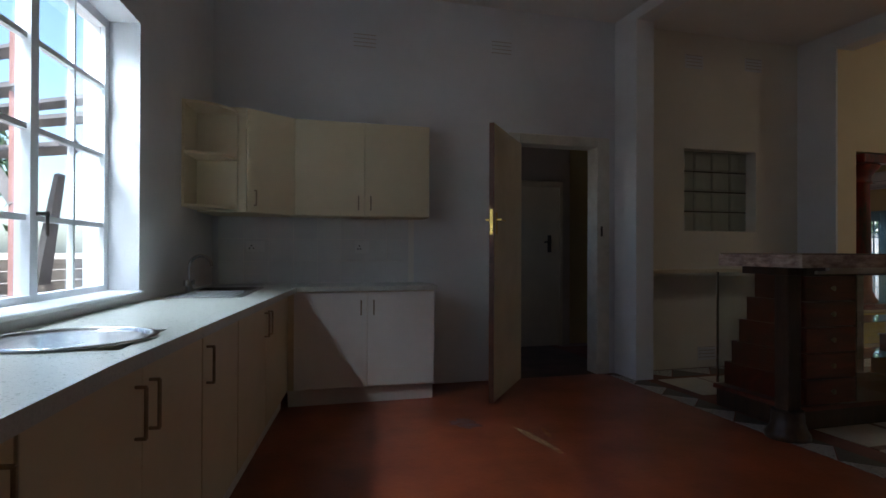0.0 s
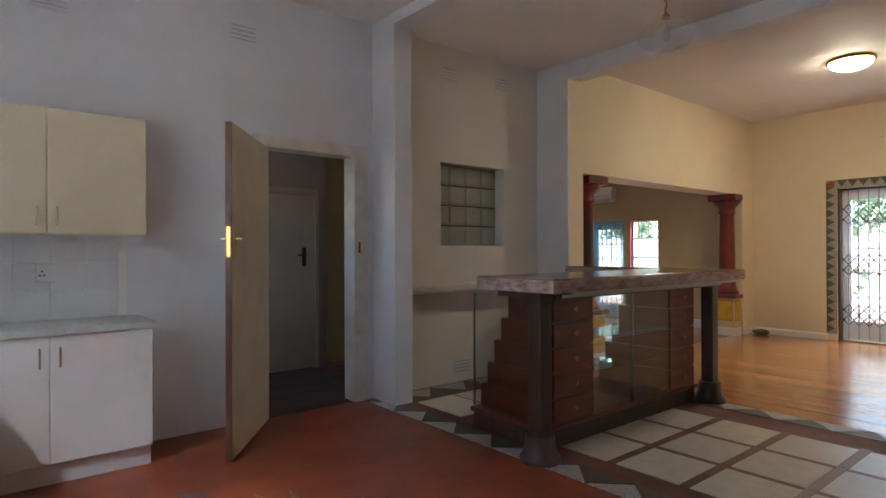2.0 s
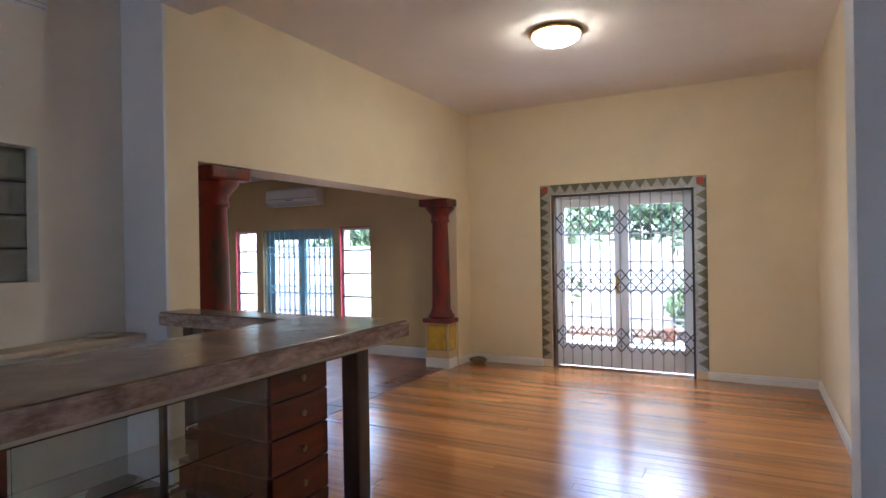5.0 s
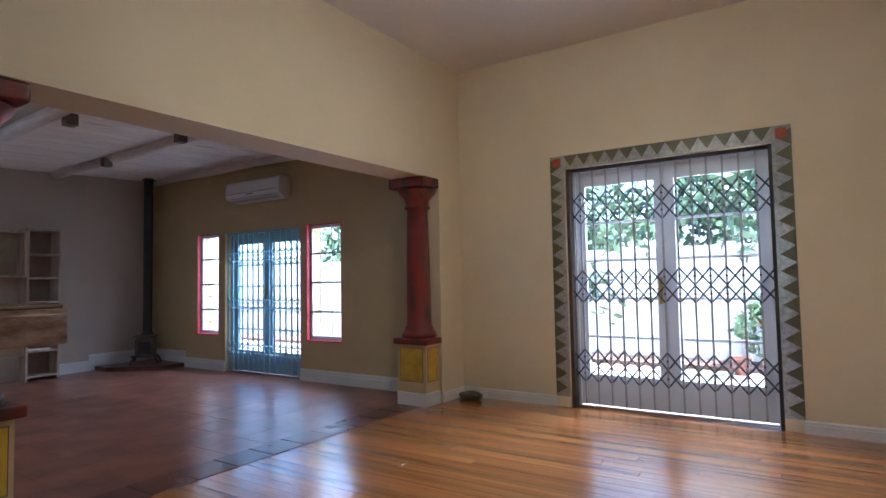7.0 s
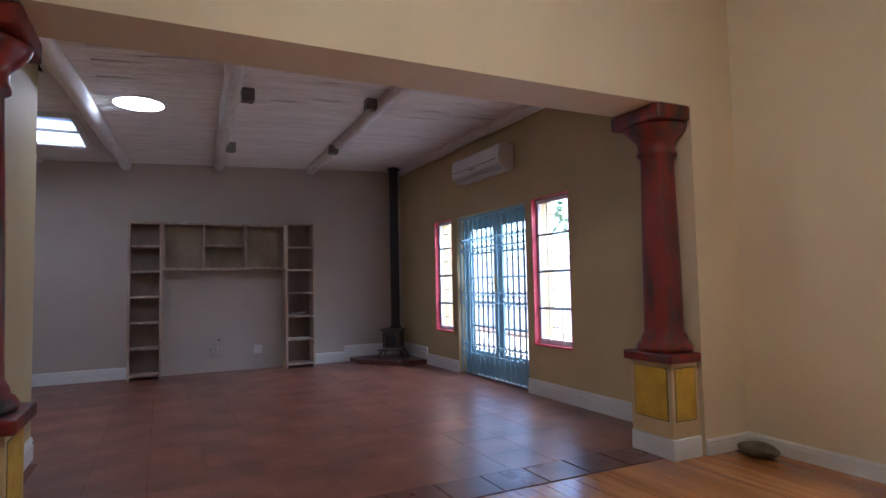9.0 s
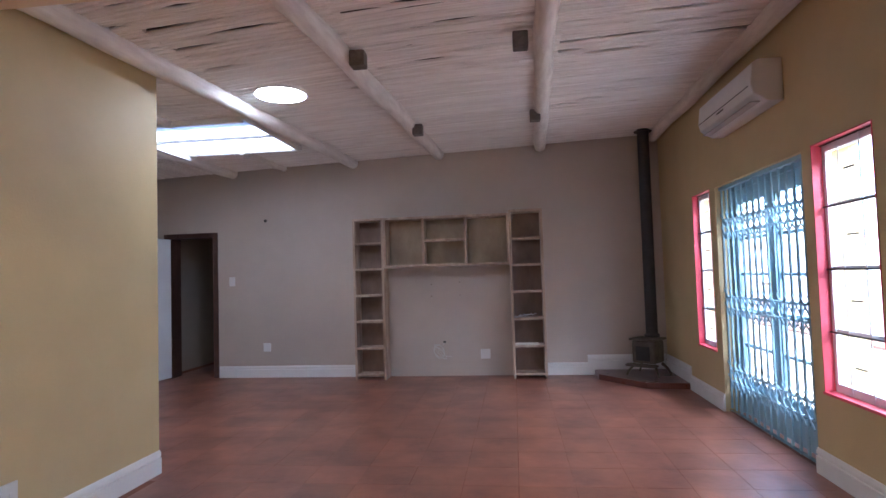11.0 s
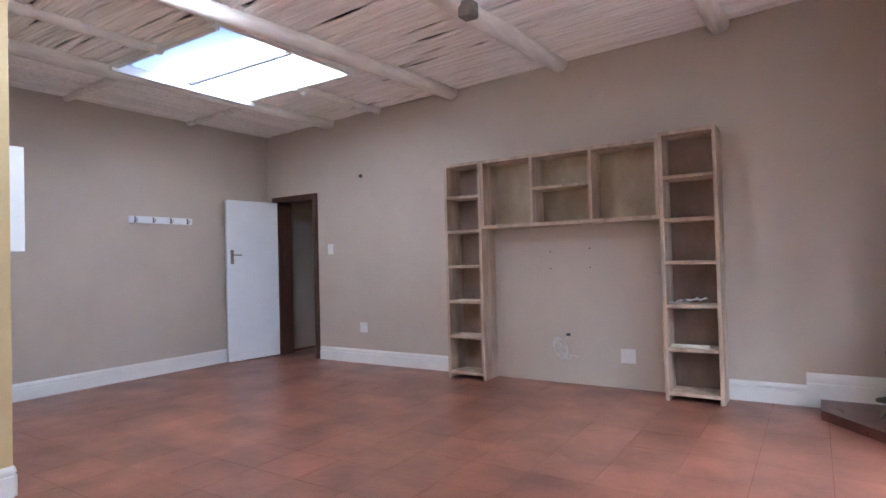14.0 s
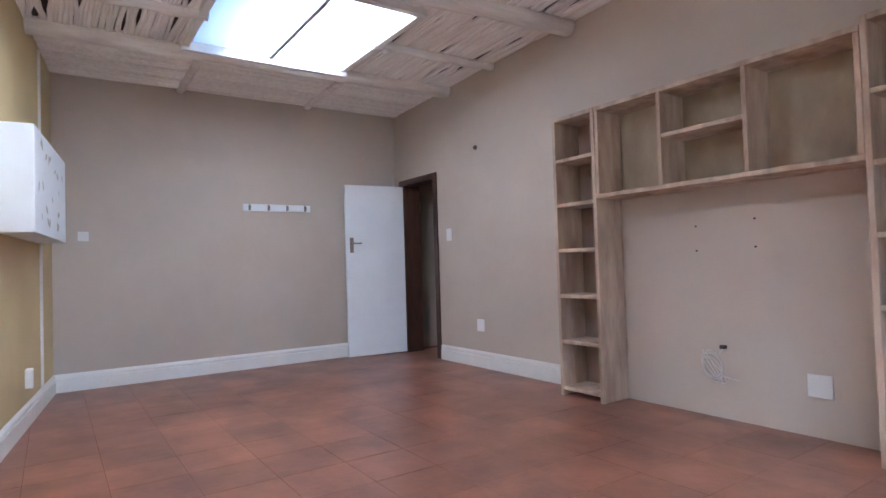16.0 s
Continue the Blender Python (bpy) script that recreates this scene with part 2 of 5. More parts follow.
structure("wall_living_north", boxes((LW - 0.2, DX0, LN, LN + 0.15, 0, 3.1), (DX0, DX1, LN, LN + 0.15, DT, 3.1), (DX1, LE, LN, LN + 0.15, 0, 3.1)), M_TAUPE, "taupe painted wall behind the shelving")
structure("wall_living_west", boxes((LW - 0.15, LW, 7.9, LN, 0, 3.1)), M_TAUPE, "taupe painted wall with a hook rail")
structure("wall_yellow", prism(bmesh.new(), [(5.37, DNB), (5.37, 7.90), (2.95, 8.214), (2.95, 7.99), (5.15, 7.72), (5.15, DNB)], 0, 3.1), M_YELL, "ochre painted wall ending in a sharp corner")
structure("wall_lobby", boxes((2.9, 4.4, 13.2, 13.3, 0, 2.8), (2.9, 3.0, LN + 0.15, 13.2, 0, 2.8), (4.3, 4.4, LN + 0.15, 13.2, 0, 2.8)), M_TAUPE, "dim taupe wall beyond the open door")
structure("ceiling_lobby", boxes((2.9, 4.4, LN + 0.15, 13.3, 2.5, 2.6)), M_CEIL, "white ceiling beyond the open door")

# floors
structure("floor_kitchen", boxes((-2.7, 2.44, SOUTH - 0.1, KN, -0.12, 0.0)), M_REDFLOOR, "red polished screed floor with worn patches")
structure("floor_hall", boxes((0.9, 4.8, KN, 7.9, -0.12, -0.002)), mat("dull_brown_screed", (0.16, 0.10, 0.075), (0.10, 0.065, 0.05), 0.6, 3.0, 0.3), "dull brown hall floor")
FLOOR_BAR = structure("floor_bar", boxes((2.44, 4.90, SOUTH - 0.1, KN, -0.12, -0.006)), M_GROUT, "patterned cream and brown tiled floor")
FLOOR_WOOD = structure("floor_wood", boxes((4.90, DE + 0.24, DS - 0.15, 5.80, -0.12, -0.02)), mat("board_gap", (0.05, 0.02, 0.01)), "polished honey-coloured wooden board floor")
FLOOR_TILE = structure("floor_tile", boxes((2.7, LE + 0.26, 5.80, 13.3, -0.12, -0.0016)), M_GROUT, "terracotta tiled living room floor")

# living ceiling: near-black sheet that colours the slits' shade, with a skylight hole, reeds below, all one mesh; poles
# are beams of their own
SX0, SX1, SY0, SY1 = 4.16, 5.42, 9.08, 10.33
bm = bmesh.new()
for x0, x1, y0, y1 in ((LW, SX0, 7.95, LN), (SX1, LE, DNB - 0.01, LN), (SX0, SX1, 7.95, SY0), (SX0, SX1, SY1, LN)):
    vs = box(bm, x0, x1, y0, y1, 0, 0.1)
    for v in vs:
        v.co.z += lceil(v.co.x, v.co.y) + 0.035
structure("ceiling_living_board", bm, M_GAP, "near-black sheet standing for the shade above the reeds")
verts, faces = [], []


def stick(a, b, r):
    """A six-sided bent stick, appended to the lists."""
    d = (b - a)
    side = Vector((-d.y, d.x, 0)).normalized()
    base = len(verts)
    bend = Vector((0, 0, random.uniform(-0.006, 0.006))) + side * random.uniform(-0.016, 0.016)
    n = 3
    for k in range(n + 1):
        f = k / n
        c = a + d * f + bend * math.sin(math.pi * f)
        rr = r * random.uniform(0.85, 1.1)
        for j in range(6):
            an = math.pi / 3 * j
            verts.append(c + side * (rr * math.cos(an)) + Vector((0, 0, rr * math.sin(an))))
    for k in range(n):
        for j in range(6):
            faces.append((base + k * 6 + j, base + k * 6 + (j + 1) % 6, base + k * 6 + 6 + (j + 1) % 6, base + k * 6 + 6 + j))


BEAMS = [(4.08, 4.02), (5.74, 5.44), (6.87, 6.56), (8.14, 7.96), (9.50, 9.48)]   # x at the north wall and at the opening
random.seed(5)


def reeds(x0, x1, y0, y1):
    """Reeds laid side by side, pushed apart here and there into long tapering slits."""
    slits = [(random.uniform(x0, x1), random.uniform(y0, y1), random.uniform(0.08, 0.28), random.uniform(0.014, 0.036)) for _ in range(int((x1 - x0) * (y1 - y0) * 9.0))]
    y = y0
    while y < y1:
        r = random.uniform(0.011, 0.018)
        near = [q for q in slits if abs(q[1] - y) < 0.12]
        z, sl, phase = random.uniform(0, 0.008), random.uniform(-0.012, 0.012), random.uniform(0, 6.28)
        side, base, n = Vector((0, 1, 0)), len(verts), 12
        for k in range(n + 1):
            x = x0 - 0.02 + (x1 - x0 + 0.04) * k / n
            dy = sl * (k / n - 0.5) + 0.003 * math.sin(x * 5 + phase)
            for cx, cy, w, dp in near:
                dy += math.copysign(dp, y - cy) * math.exp(-((x - cx) / w) ** 2) * math.exp(-abs(y - cy) / 0.045)
            c = Vector((x, y + dy, lceil(x, y) + 0.012 + z))
            rr = r * random.uniform(0.93, 1.07)
            for j in range(6):
                an = math.pi / 3 * j
                verts.append(c + side * (rr * math.cos(an)) + Vector((0, 0, rr * math.sin(an))))
        for k in range(n):
            for j in range(6):
                faces.append((base + k * 6 + j, base + k * 6 + (j + 1) % 6, base + k * 6 + 6 + (j + 1) % 6, base + k * 6 + 6 + j))
        y += r * 1.72


for x0, x1 in ((5.7, 6.8), (6.8, 8.12), (8.12, LE)):
    reeds(x0, x1, DNB - 0.01, LN)
reeds(SX1, 5.7, DNB - 0.01, LN)
reeds(4.06, SX1, 8.0, SY0)
reeds(4.06, SX1, SY1, LN)
x = LW + 0.02
while x < 4.05:
    r = random.uniform(0.012, 0.02)
    for y0, y1 in ((8.0, 9.2), (9.2, 10.45), (10.45, LN)):
        stick(Vector((x, y0, lceil(x, y0) + 0.015)), Vector((x + random.uniform(-0.01, 0.01), y1, lceil(x, y1) + 0.015)), r)
    x += r * 1.9 + (random.uniform(0.004, 0.012) if random.random() < 0.12 else 0)
me = bpy.data.meshes.new("ceiling_reeds")
me.from_pydata([v[:] for v in verts], [], faces)
me.polygons.foreach_set("use_smooth", [True] * len(me.polygons))
me.materials.append(M_REED)
tagged(new("ceiling_reeds", me), "whitewashed reed ceiling with dark gaps", "ceiling", kind="structure")


def pole(name, a, b, r, label):
    a, b = Vector(a), Vector(b)
    bm, n = bmesh.new(), 14
    rings = []
    for k in range(n + 1):
        f = k / n
        c = a.lerp(b, f) + Vector((math.sin(k * 1.7 + a.x) * 0.008, 0, math.cos(k * 1.3 + a.x * 3) * 0.006))
        if abs((b - a).x) > abs((b - a).y):
            c = a.lerp(b, f) + Vector((0, math.sin(k * 1.7) * 0.006, 0))
            ring = [bm.verts.new(c + Vector((0, r * math.cos(t * math.pi / 6), r * math.sin(t * math.pi / 6)))) for t in range(12)]
        else:
            ring = [bm.verts.new(c + Vector((r * math.cos(t * math.pi / 6), 0, r * math.sin(t * math.pi / 6)))) for t in range(12)]
        rings.append(ring)
    for p, q in zip(rings, rings[1:]):
        for t in range(12):
            bm.faces.new((p[t], p[(t + 1) % 12], q[(t + 1) % 12], q[t])).smooth = True
    bm.faces.new(rings[0]), bm.faces.new(rings[-1][::-1])
    return thing(name, bm, M_POLE, label, "beam", "ceiling poles", "structure")


for xn, xs in BEAMS:
    pole("beam_pole", (xs, DNB if xs > 5.2 else 8.05, lceil(xs, DNB if xs > 5.2 else 8.05) - 0.015), (xn, LN, lceil(xn) - 0.015), 0.072, "whitewashed round ceiling pole, lashed to the reeds")
pole("beam_short", (4.80, SY1 - 0.02, lceil(4.8, SY1) - 0.01), (4.80, LN, lceil(4.8) - 0.01), 0.042, "short whitewashed pole beside the skylight")
pole("beam_short", (4.72, 8.05, lceil(4.7, 8.05) - 0.01), (4.72, SY0 + 0.02, lceil(4.7, SY0) - 0.01), 0.042, "short whitewashed pole beside the skylight")
for y in (9.22, 10.45):
    pole("beam_cross", (LW, y, lceil(LW, y)), (4.08, y, lceil(4.08, y)), 0.035, "thin whitewashed cross pole")
# skylight
bm = boxes((SX0 - 0.05, SX0, SY0 - 0.05, SY1 + 0.05, 2.645, 3.25), (SX1, SX1 + 0.05, SY0 - 0.05, SY1 + 0.05, 2.695, 3.25), (SX0, SX1, SY0 - 0.05, SY0, 2.67, 3.25), (SX0, SX1, SY1, SY1 + 0.05, 2.69, 3.25))
SKYL = thing("window_skylight", bm, M_TRIM, "white framed skylight with two bright panes", "skylight", kind="structure")
M_PANE = glass("window_pane", (0.97, 0.99, 0.98))
M_OPAL = bpy.data.materials.new("opal_roof_sheet")
M_OPAL.use_nodes = True
_n = M_OPAL.node_tree.nodes
_tr = _n.new("ShaderNodeBsdfTranslucent")
_tr.inputs["Color"].default_value = (0.44, 0.45, 0.455, 1)
M_OPAL.node_tree.links.new(_tr.outputs["BSDF"], _n["Material Output"].inputs["Surface"])
for y0, y1 in ((SY0, 9.695), (9.715, SY1)):
    part("pane", boxes((SX0, SX1, y0, y1, 2.715, 2.722)), M_OPAL, SKYL)
part("glazing_bar", boxes((SX0, SX1, 9.690, 9.720, 2.690, 2.7148)), mat("grey_glazing_bar", (0.34, 0.34, 0.34), (0.26, 0.26, 0.26), 0.5, 12.0), SKYL, "grey dividing bar")
structure("roof", boxes((0.8, SX0 - 0.05, KN + 0.24, 13.4, 3.1, 3.2), (SX1 + 0.05, DE + 0.6, DNB + 0.01, 13.4, 3.1, 3.2), (SX0 - 0.05, SX1 + 0.05, KN + 0.24, SY0 - 0.05, 3.1, 3.2), (SX0 - 0.05, SX1 + 0.05, SY1 + 0.05, 13.4, 3.1, 3.2)), M_CEIL, "plain roof over the living room")
# ---- further materials ----
M_WHITE = mat("white_paint", (0.80, 0.82, 0.84), (0.75, 0.77, 0.79), 0.4, 2.0, 0.15)
M_DOORC = mat("cream_door_paint", (0.70, 0.60, 0.44), (0.62, 0.53, 0.39), 0.45, 3.0, 0.15)
M_FRAME = mat("cream_frame_paint", (0.74, 0.70, 0.60), (0.62, 0.58, 0.48), 0.45, 6.0, 0.2)
M_CAB = mat("cream_laminate", (0.74, 0.64, 0.43), (0.70, 0.60, 0.40), 0.38, 3.0, 0.08)
M_CABW = mat("white_laminate", (0.82, 0.79, 0.73), (0.77, 0.74, 0.68), 0.35, 3.0, 0.08)
M_WTOP = mat("pale_speckled_laminate", (0.62, 0.64, 0.58), (0.50, 0.51, 0.46), 0.28, 90.0, 0.1)
M_STEEL = mat("brushed_steel", (0.62, 0.62, 0.61), (0.50, 0.50, 0.50), 0.25, 20.0, 0.1, metal=1.0)
M_BRASS = mat("brass", (0.72, 0.50, 0.14), (0.58, 0.38, 0.10), 0.28, 20.0, 0.05, metal=1.0)
M_BRONZE = mat("bronze_handle", (0.40, 0.31, 0.20), (0.28, 0.21, 0.13), 0.35, 20.0, 0.1, metal=0.8)
M_SPLASH = mat("white_wall_tile", (0.74, 0.73, 0.71), (0.69, 0.68, 0.66), 0.18, 3.0, 0.05, vary=0.03)
M_MAHOG = mat("mahogany", (0.20, 0.034, 0.014), (0.10, 0.018, 0.008), 0.3, 3.0, 0.2, stretch=(1.0, 6, 6), coat=0.2)
M_DKWOOD = mat("dark_oiled_wood", (0.075, 0.038, 0.020), (0.040, 0.020, 0.012), 0.42, 4.0, 0.35, stretch=(6, 6, 0.8))
M_STONE = mat("pink_grey_stone", (0.60, 0.46, 0.38), (0.27, 0.17, 0.14), 0.6, 20.0, 1.0, fine=60, stretch=(0.6, 0.6, 1.6))
M_STONETOP = mat("polished_stone_top", (0.34, 0.26, 0.19), (0.24, 0.18, 0.13), 0.2, 5.0, 0.1)
M_COLRED = mat("red_marbled_paint", (0.20, 0.018, 0.010), (0.035, 0.028, 0.022), 0.36, 5.0, 0.15, stretch=(2.0, 2.0, 0.5), lo=0.46, hi=0.66)
M_PLINTH = mat("sandy_paint", (0.66, 0.50, 0.26), (0.58, 0.42, 0.2), 0.55, 6.0, 0.2)
M_YPANEL = mat("yellow_sponged_paint", (0.70, 0.47, 0.035), (0.50, 0.29, 0.02), 0.5, 7.0, 0.2)
M_BLACK = mat("black_iron", (0.022, 0.022, 0.024), (0.035, 0.03, 0.03), 0.5, 15.0, 0.3)
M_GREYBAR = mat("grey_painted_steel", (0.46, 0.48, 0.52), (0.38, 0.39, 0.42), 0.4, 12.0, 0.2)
M_TEAL = mat("teal_grey_paint", (0.30, 0.46, 0.53), (0.25, 0.39, 0.46), 0.4, 8.0, 0.15)
M_PINK = mat("pink_red_reveal_paint", (0.70, 0.085, 0.13), (0.62, 0.07, 0.10), 0.45, 5.0, 0.15)
M_SHELF = mat("limed_pine", (0.58, 0.45, 0.33), (0.36, 0.25, 0.18), 0.6, 3.0, 0.5, stretch=(3, 3, 0.7), fine=30)
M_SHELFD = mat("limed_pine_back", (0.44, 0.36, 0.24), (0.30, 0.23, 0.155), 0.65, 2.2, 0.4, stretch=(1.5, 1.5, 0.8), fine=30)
# tower backs: brown pine, with the shade inside the towers mixed into the colour
M_SHELFT = mat("shaded_brown_pine_back", (0.31, 0.22, 0.17), (0.20, 0.14, 0.11), 0.65, 2.2, 0.4, stretch=(1.5, 1.5, 0.8), fine=30)
M_IRON = mat("cast_iron", (0.05, 0.045, 0.04), (0.09, 0.075, 0.06), 0.6, 10.0, 0.5)
M_STOVE = mat("weathered_stove_iron", (0.15, 0.125, 0.085), (0.08, 0.065, 0.05), 0.6, 8.0, 0.6)
M_PLASTIC = mat("white_plastic", (0.74, 0.73, 0.71), (0.70, 0.69, 0.67), 0.35, 5.0)
M_DARKFRAME = mat("dark_stained_frame", (0.095, 0.042, 0.028), (0.06, 0.027, 0.018), 0.4, 5.0, 0.2, stretch=(4, 4, 1))
def thin_glass(name, colour, cover, rough=0.1):
    """A thin pale shade: part clear, part milky."""
    m = bpy.data.materials.new(name)
    m.use_nodes = True
    n, l = m.node_tree.nodes, m.node_tree.links
    tr, mx = n.new("ShaderNodeBsdfTransparent"), n.new("ShaderNodeMixShader")
    n["Principled BSDF"].inputs["Base Color"].default_value = (*colour, 1)
    n["Principled BSDF"].inputs["Roughness"].default_value = rough
    mx.inputs["Fac"].default_value = cover
    l.new(tr.outputs["BSDF"], mx.inputs[1]), l.new(n["Principled BSDF"].outputs["BSDF"], mx.inputs[2])
    l.new(mx.outputs["Shader"], n["Material Output"].inputs["Surface"])
    return m


M_BLOCK = glass("wavy_glass_block", (0.72, 0.74, 0.64), 0.30)
M_BLOCK.node_tree.nodes["Principled BSDF"].inputs["Transmission Weight"].default_value = 0.72
M_CASE = glass("display_glass", (0.93, 0.97, 0.96))
M_CREAMTILE = mat("cream_ceramic_tile", (0.66, 0.60, 0.48), (0.58, 0.52, 0.42), 0.3, 5.0, 0.15, vary=0.05)
M_BROWNTILE = mat("brown_strip_tile", (0.20, 0.085, 0.040), (0.13, 0.055, 0.03), 0.35, 8.0, 0.2, vary=0.12)
M_CHIP = mat("white_mosaic_chip", (0.62, 0.61, 0.57), (0.10, 0.095, 0.09), 0.4, 55.0, 0.4, vary=0.06, lo=0.50, hi=0.56)
M_SLATE = mat("dark_slate_chip", (0.11, 0.085, 0.06), (0.065, 0.05, 0.04), 0.45, 20.0, 0.4, vary=0.2)
M_GREENCHIP = mat("olive_mosaic", (0.13, 0.12, 0.055), (0.09, 0.08, 0.04), 0.3, 25.0, 0.3, vary=0.15)
M_SILVERCHIP = mat("silver_mosaic", (0.55, 0.54, 0.49), (0.36, 0.36, 0.32), 0.2, 30.0, 0.4, metal=0.3, vary=0.15)
M_REDCHIP = mat("red_mosaic", (0.42, 0.08, 0.035), (0.3, 0.05, 0.02), 0.3, 25.0, 0.2)
M_LEAF = mat("green_leaf", (0.12, 0.18, 0.085), (0.08, 0.13, 0.06), 0.5, 5.0, vary=0.3, island=True)
M_BARK = mat("grey_bark", (0.16, 0.12, 0.09), (0.09, 0.07, 0.05), 0.9, 8.0, 1.0)
M_FENCE = mat("weathered_fence_board", (0.30, 0.26, 0.22), (0.20, 0.17, 0.14), 0.8, 6.0, 0.5, stretch=(1, 1, 5), vary=0.2)
M_CABLE = mat("white_cable", (0.70, 0.68, 0.64), None, 0.4)
M_PAPER = mat("grey_paper", (0.50, 0.47, 0.45), None, 0.8)

# ---- skirting boards ----


def skirting(bm, a, b, h=0.13, t=0.018, into=1):
    """A moulded board along a to b; the wall is on its right side when into is 1."""
    a, b = Vector((*a, 0)), Vector((*b, 0))
    d = (b - a).normalized()
    n = Vector((-d.y, d.x, 0)) * into
    prof = [(0, 0), (t, 0), (t, h * 0.68), (t * 0.45, h * 0.70), (t * 0.45, h * 0.75), (t * 0.85, h * 0.77), (t * 0.8, h * 0.87), (t * 0.3, h), (0, h)]
    r0, r1 = ([bm.verts.new(p + n * x + Vector((0, 0, z))) for x, z in prof] for p in (a, b))
    for k in range(len(prof)):
        j = (k + 1) % len(prof)
        bm.faces.new((r0[k], r0[j], r1[j], r1[k]))
    bm.faces.new(r0), bm.faces.new(r1[::-1])


for nm, runs in (("baseboard_living_north", [((DX1 + 0.07, LN), (5.79, LN)), ((8.12, LN), (8.62, LN))]),
                 ("baseboard_living_west", [((LW, 8.2), (LW, LN))]),
                 ("baseboard_living_east", [((LE, LDY0), (LE, DNB)), ((LE, 10.55), (LE, LDY1))]),
                 ("baseboard_yellow", [((5.37, DNB), (5.37, 7.9)), ((5.37, 7.9), (2.95, 8.214))]),
                 ("baseboard_dining", [((DE, DN), (DE, FY1 + 0.13)), ((DE, FY0 - 0.13), (DE, DS)), ((DE, DS), (PX1, DS)), ((OPR, DN), (DE, DN))])):
    bm = bmesh.new()
    for a, b in runs:
        if nm in ("baseboard_living_north", "baseboard_living_west"):
            skirting(bm, a, b, 0.15, into=-1)
        elif nm == "baseboard_yellow":
            skirting(bm, a, b, 0.15, into=-1)
        else:
            skirting(bm, a, b, 0.15 if "living" in nm else 0.10, into=-1)
    structure(nm, bm, M_TRIM, "white moulded baseboard")
bm = bmesh.new()
skirting(bm, (8.62, LN), (LE - 0.02, LN), 0.24, into=-1)
skirting(bm, (LE, LN), (LE, 10.55), 0.24, into=-1)
structure("baseboard_hearth", bm, M_TRIM, "white baseboard stepping up over the hearth")

# ---- kitchen ----


def handle(parent, at, axis, length=0.11, material=None, m=None, out=(0, -1, 0)):
    """A bow handle: a bar on two feet."""
    a, ax, o = Vector(at), Vector(axis).normalized(), Vector(out)
    bm = bmesh.new()
    p, q = a - ax * length / 2, a + ax * length / 2
    rod(bm, p + o * 0.028, q + o * 0.028, 0.006, seg=8)
    rod(bm, p, p + o * 0.03, 0.005, seg=8), rod(bm, q, q + o * 0.03, 0.005, seg=8)
    if m:
        bmesh.ops.transform(bm, matrix=m, verts=bm.verts[:])
    return part("handle", bm, material or M_BRONZE, parent, "bronze bow handle")


def cabinet(name, x0, x1, y0, y1, z0, z1, doors, label, m=None, material=None, kick=0.0, hz=0.0, doormat=None, front="y"):
    """A carcass with a row of overlay doors on its front (towards -y, or +x with front='x') and a kick board."""
    material = material or M_CAB
    m = m or Matrix()
    th = group_thing(name, m @ Vector(((x0 + x1) / 2, (y0 + y1) / 2, z0)), label, "cabinet", "kitchen cabinets")
    if front == "y":
        part("body", boxes((x0, x1, y0 + 0.02, y1, z0 + kick, z1), m=m), material, th)
        if kick:
            part("kick_board", boxes((x0 + 0.002, x1 - 0.002, y0 + 0.05, y1, z0, z0 + kick - 0.002), m=m), M_CABW, th, "white kick board")
    else:
        part("body", boxes((x0, x1 - 0.02, y0, y1, z0 + kick, z1), m=m), material, th)
        if kick:
            part("kick_board", boxes((x0, x1 - 0.05, y0 + 0.002, y1 - 0.002, z0, z0 + kick - 0.002), m=m), M_CABW, th, "white kick board")
    for a, b, hside in doors:
        if front == "y":
            bm = bevelled(boxes((a + 0.002, b - 0.002, y0, y0 + 0.018, z0 + kick + 0.004, z1 - 0.004), m=m), 0.002, 1)
            d = part("door", bm, doormat or material, th)
            hx = a + 0.05 if hside < 0 else b - 0.05
            handle(d, (hx, y0, hz), (0, 0, 1), m=m)
        else:
            bm = bevelled(boxes((x1 - 0.018, x1, a + 0.002, b - 0.002, z0 + kick + 0.004, z1 - 0.004), m=m), 0.002, 1)
            d = part("door", bm, doormat or material, th)
            hy = a + 0.05 if hside < 0 else b - 0.05
            handle(d, (x1, hy, hz), (0, 0, 1), m=m, out=(1, 0, 0), length=0.14)
    return th


cabinet("base_cabinet", -0.60, 0.555, 5.66, KN - 0.003, 0, 0.885, [(-0.56, 0.003, 1), (0.003, 0.555, -1)], "white two-door base cabinet with bronze handles", kick=0.13, hz=0.76, material=M_CAB, doormat=M_CABW)
cabinet("wall_cabinet", -0.55, 0.56, 5.85, KN - 0.003, 1.49, 2.265, [(-0.55, 0.005, 1), (0.005, 0.56, -1)], "cream two-door wall cabinet with bronze handles", hz=1.60)
# corner wall cabinet, front across the corner
th = group_thing("corner_wall_cabinet", (-0.9, 5.9, 1.5), "cream corner wall cabinet with a slanted door", "cabinet", "kitchen cabinets")
part("body", prism(bmesh.new(), [(-1.19, KN - 0.003), (-1.245, 5.64), (-0.91, 5.615), (-0.555, 5.885), (-0.555, KN - 0.003)], 1.49, 2.265), M_CAB, th)
d0, d1 = Vector((-0.91, 5.615)), Vector((-0.556, 5.875))
dn = (d1 - d0).normalized()
nn = Vector((dn.y, -dn.x))
d = part("door", prism(bmesh.new(), [tuple(d0 + nn * 0.020), tuple(d1 + nn * 0.020), tuple(d1 + nn * 0.002), tuple(d0 + nn * 0.002)], 1.494, 2.261), M_CAB, th)
hp = d0 + dn * 0.06 + nn * 0.02
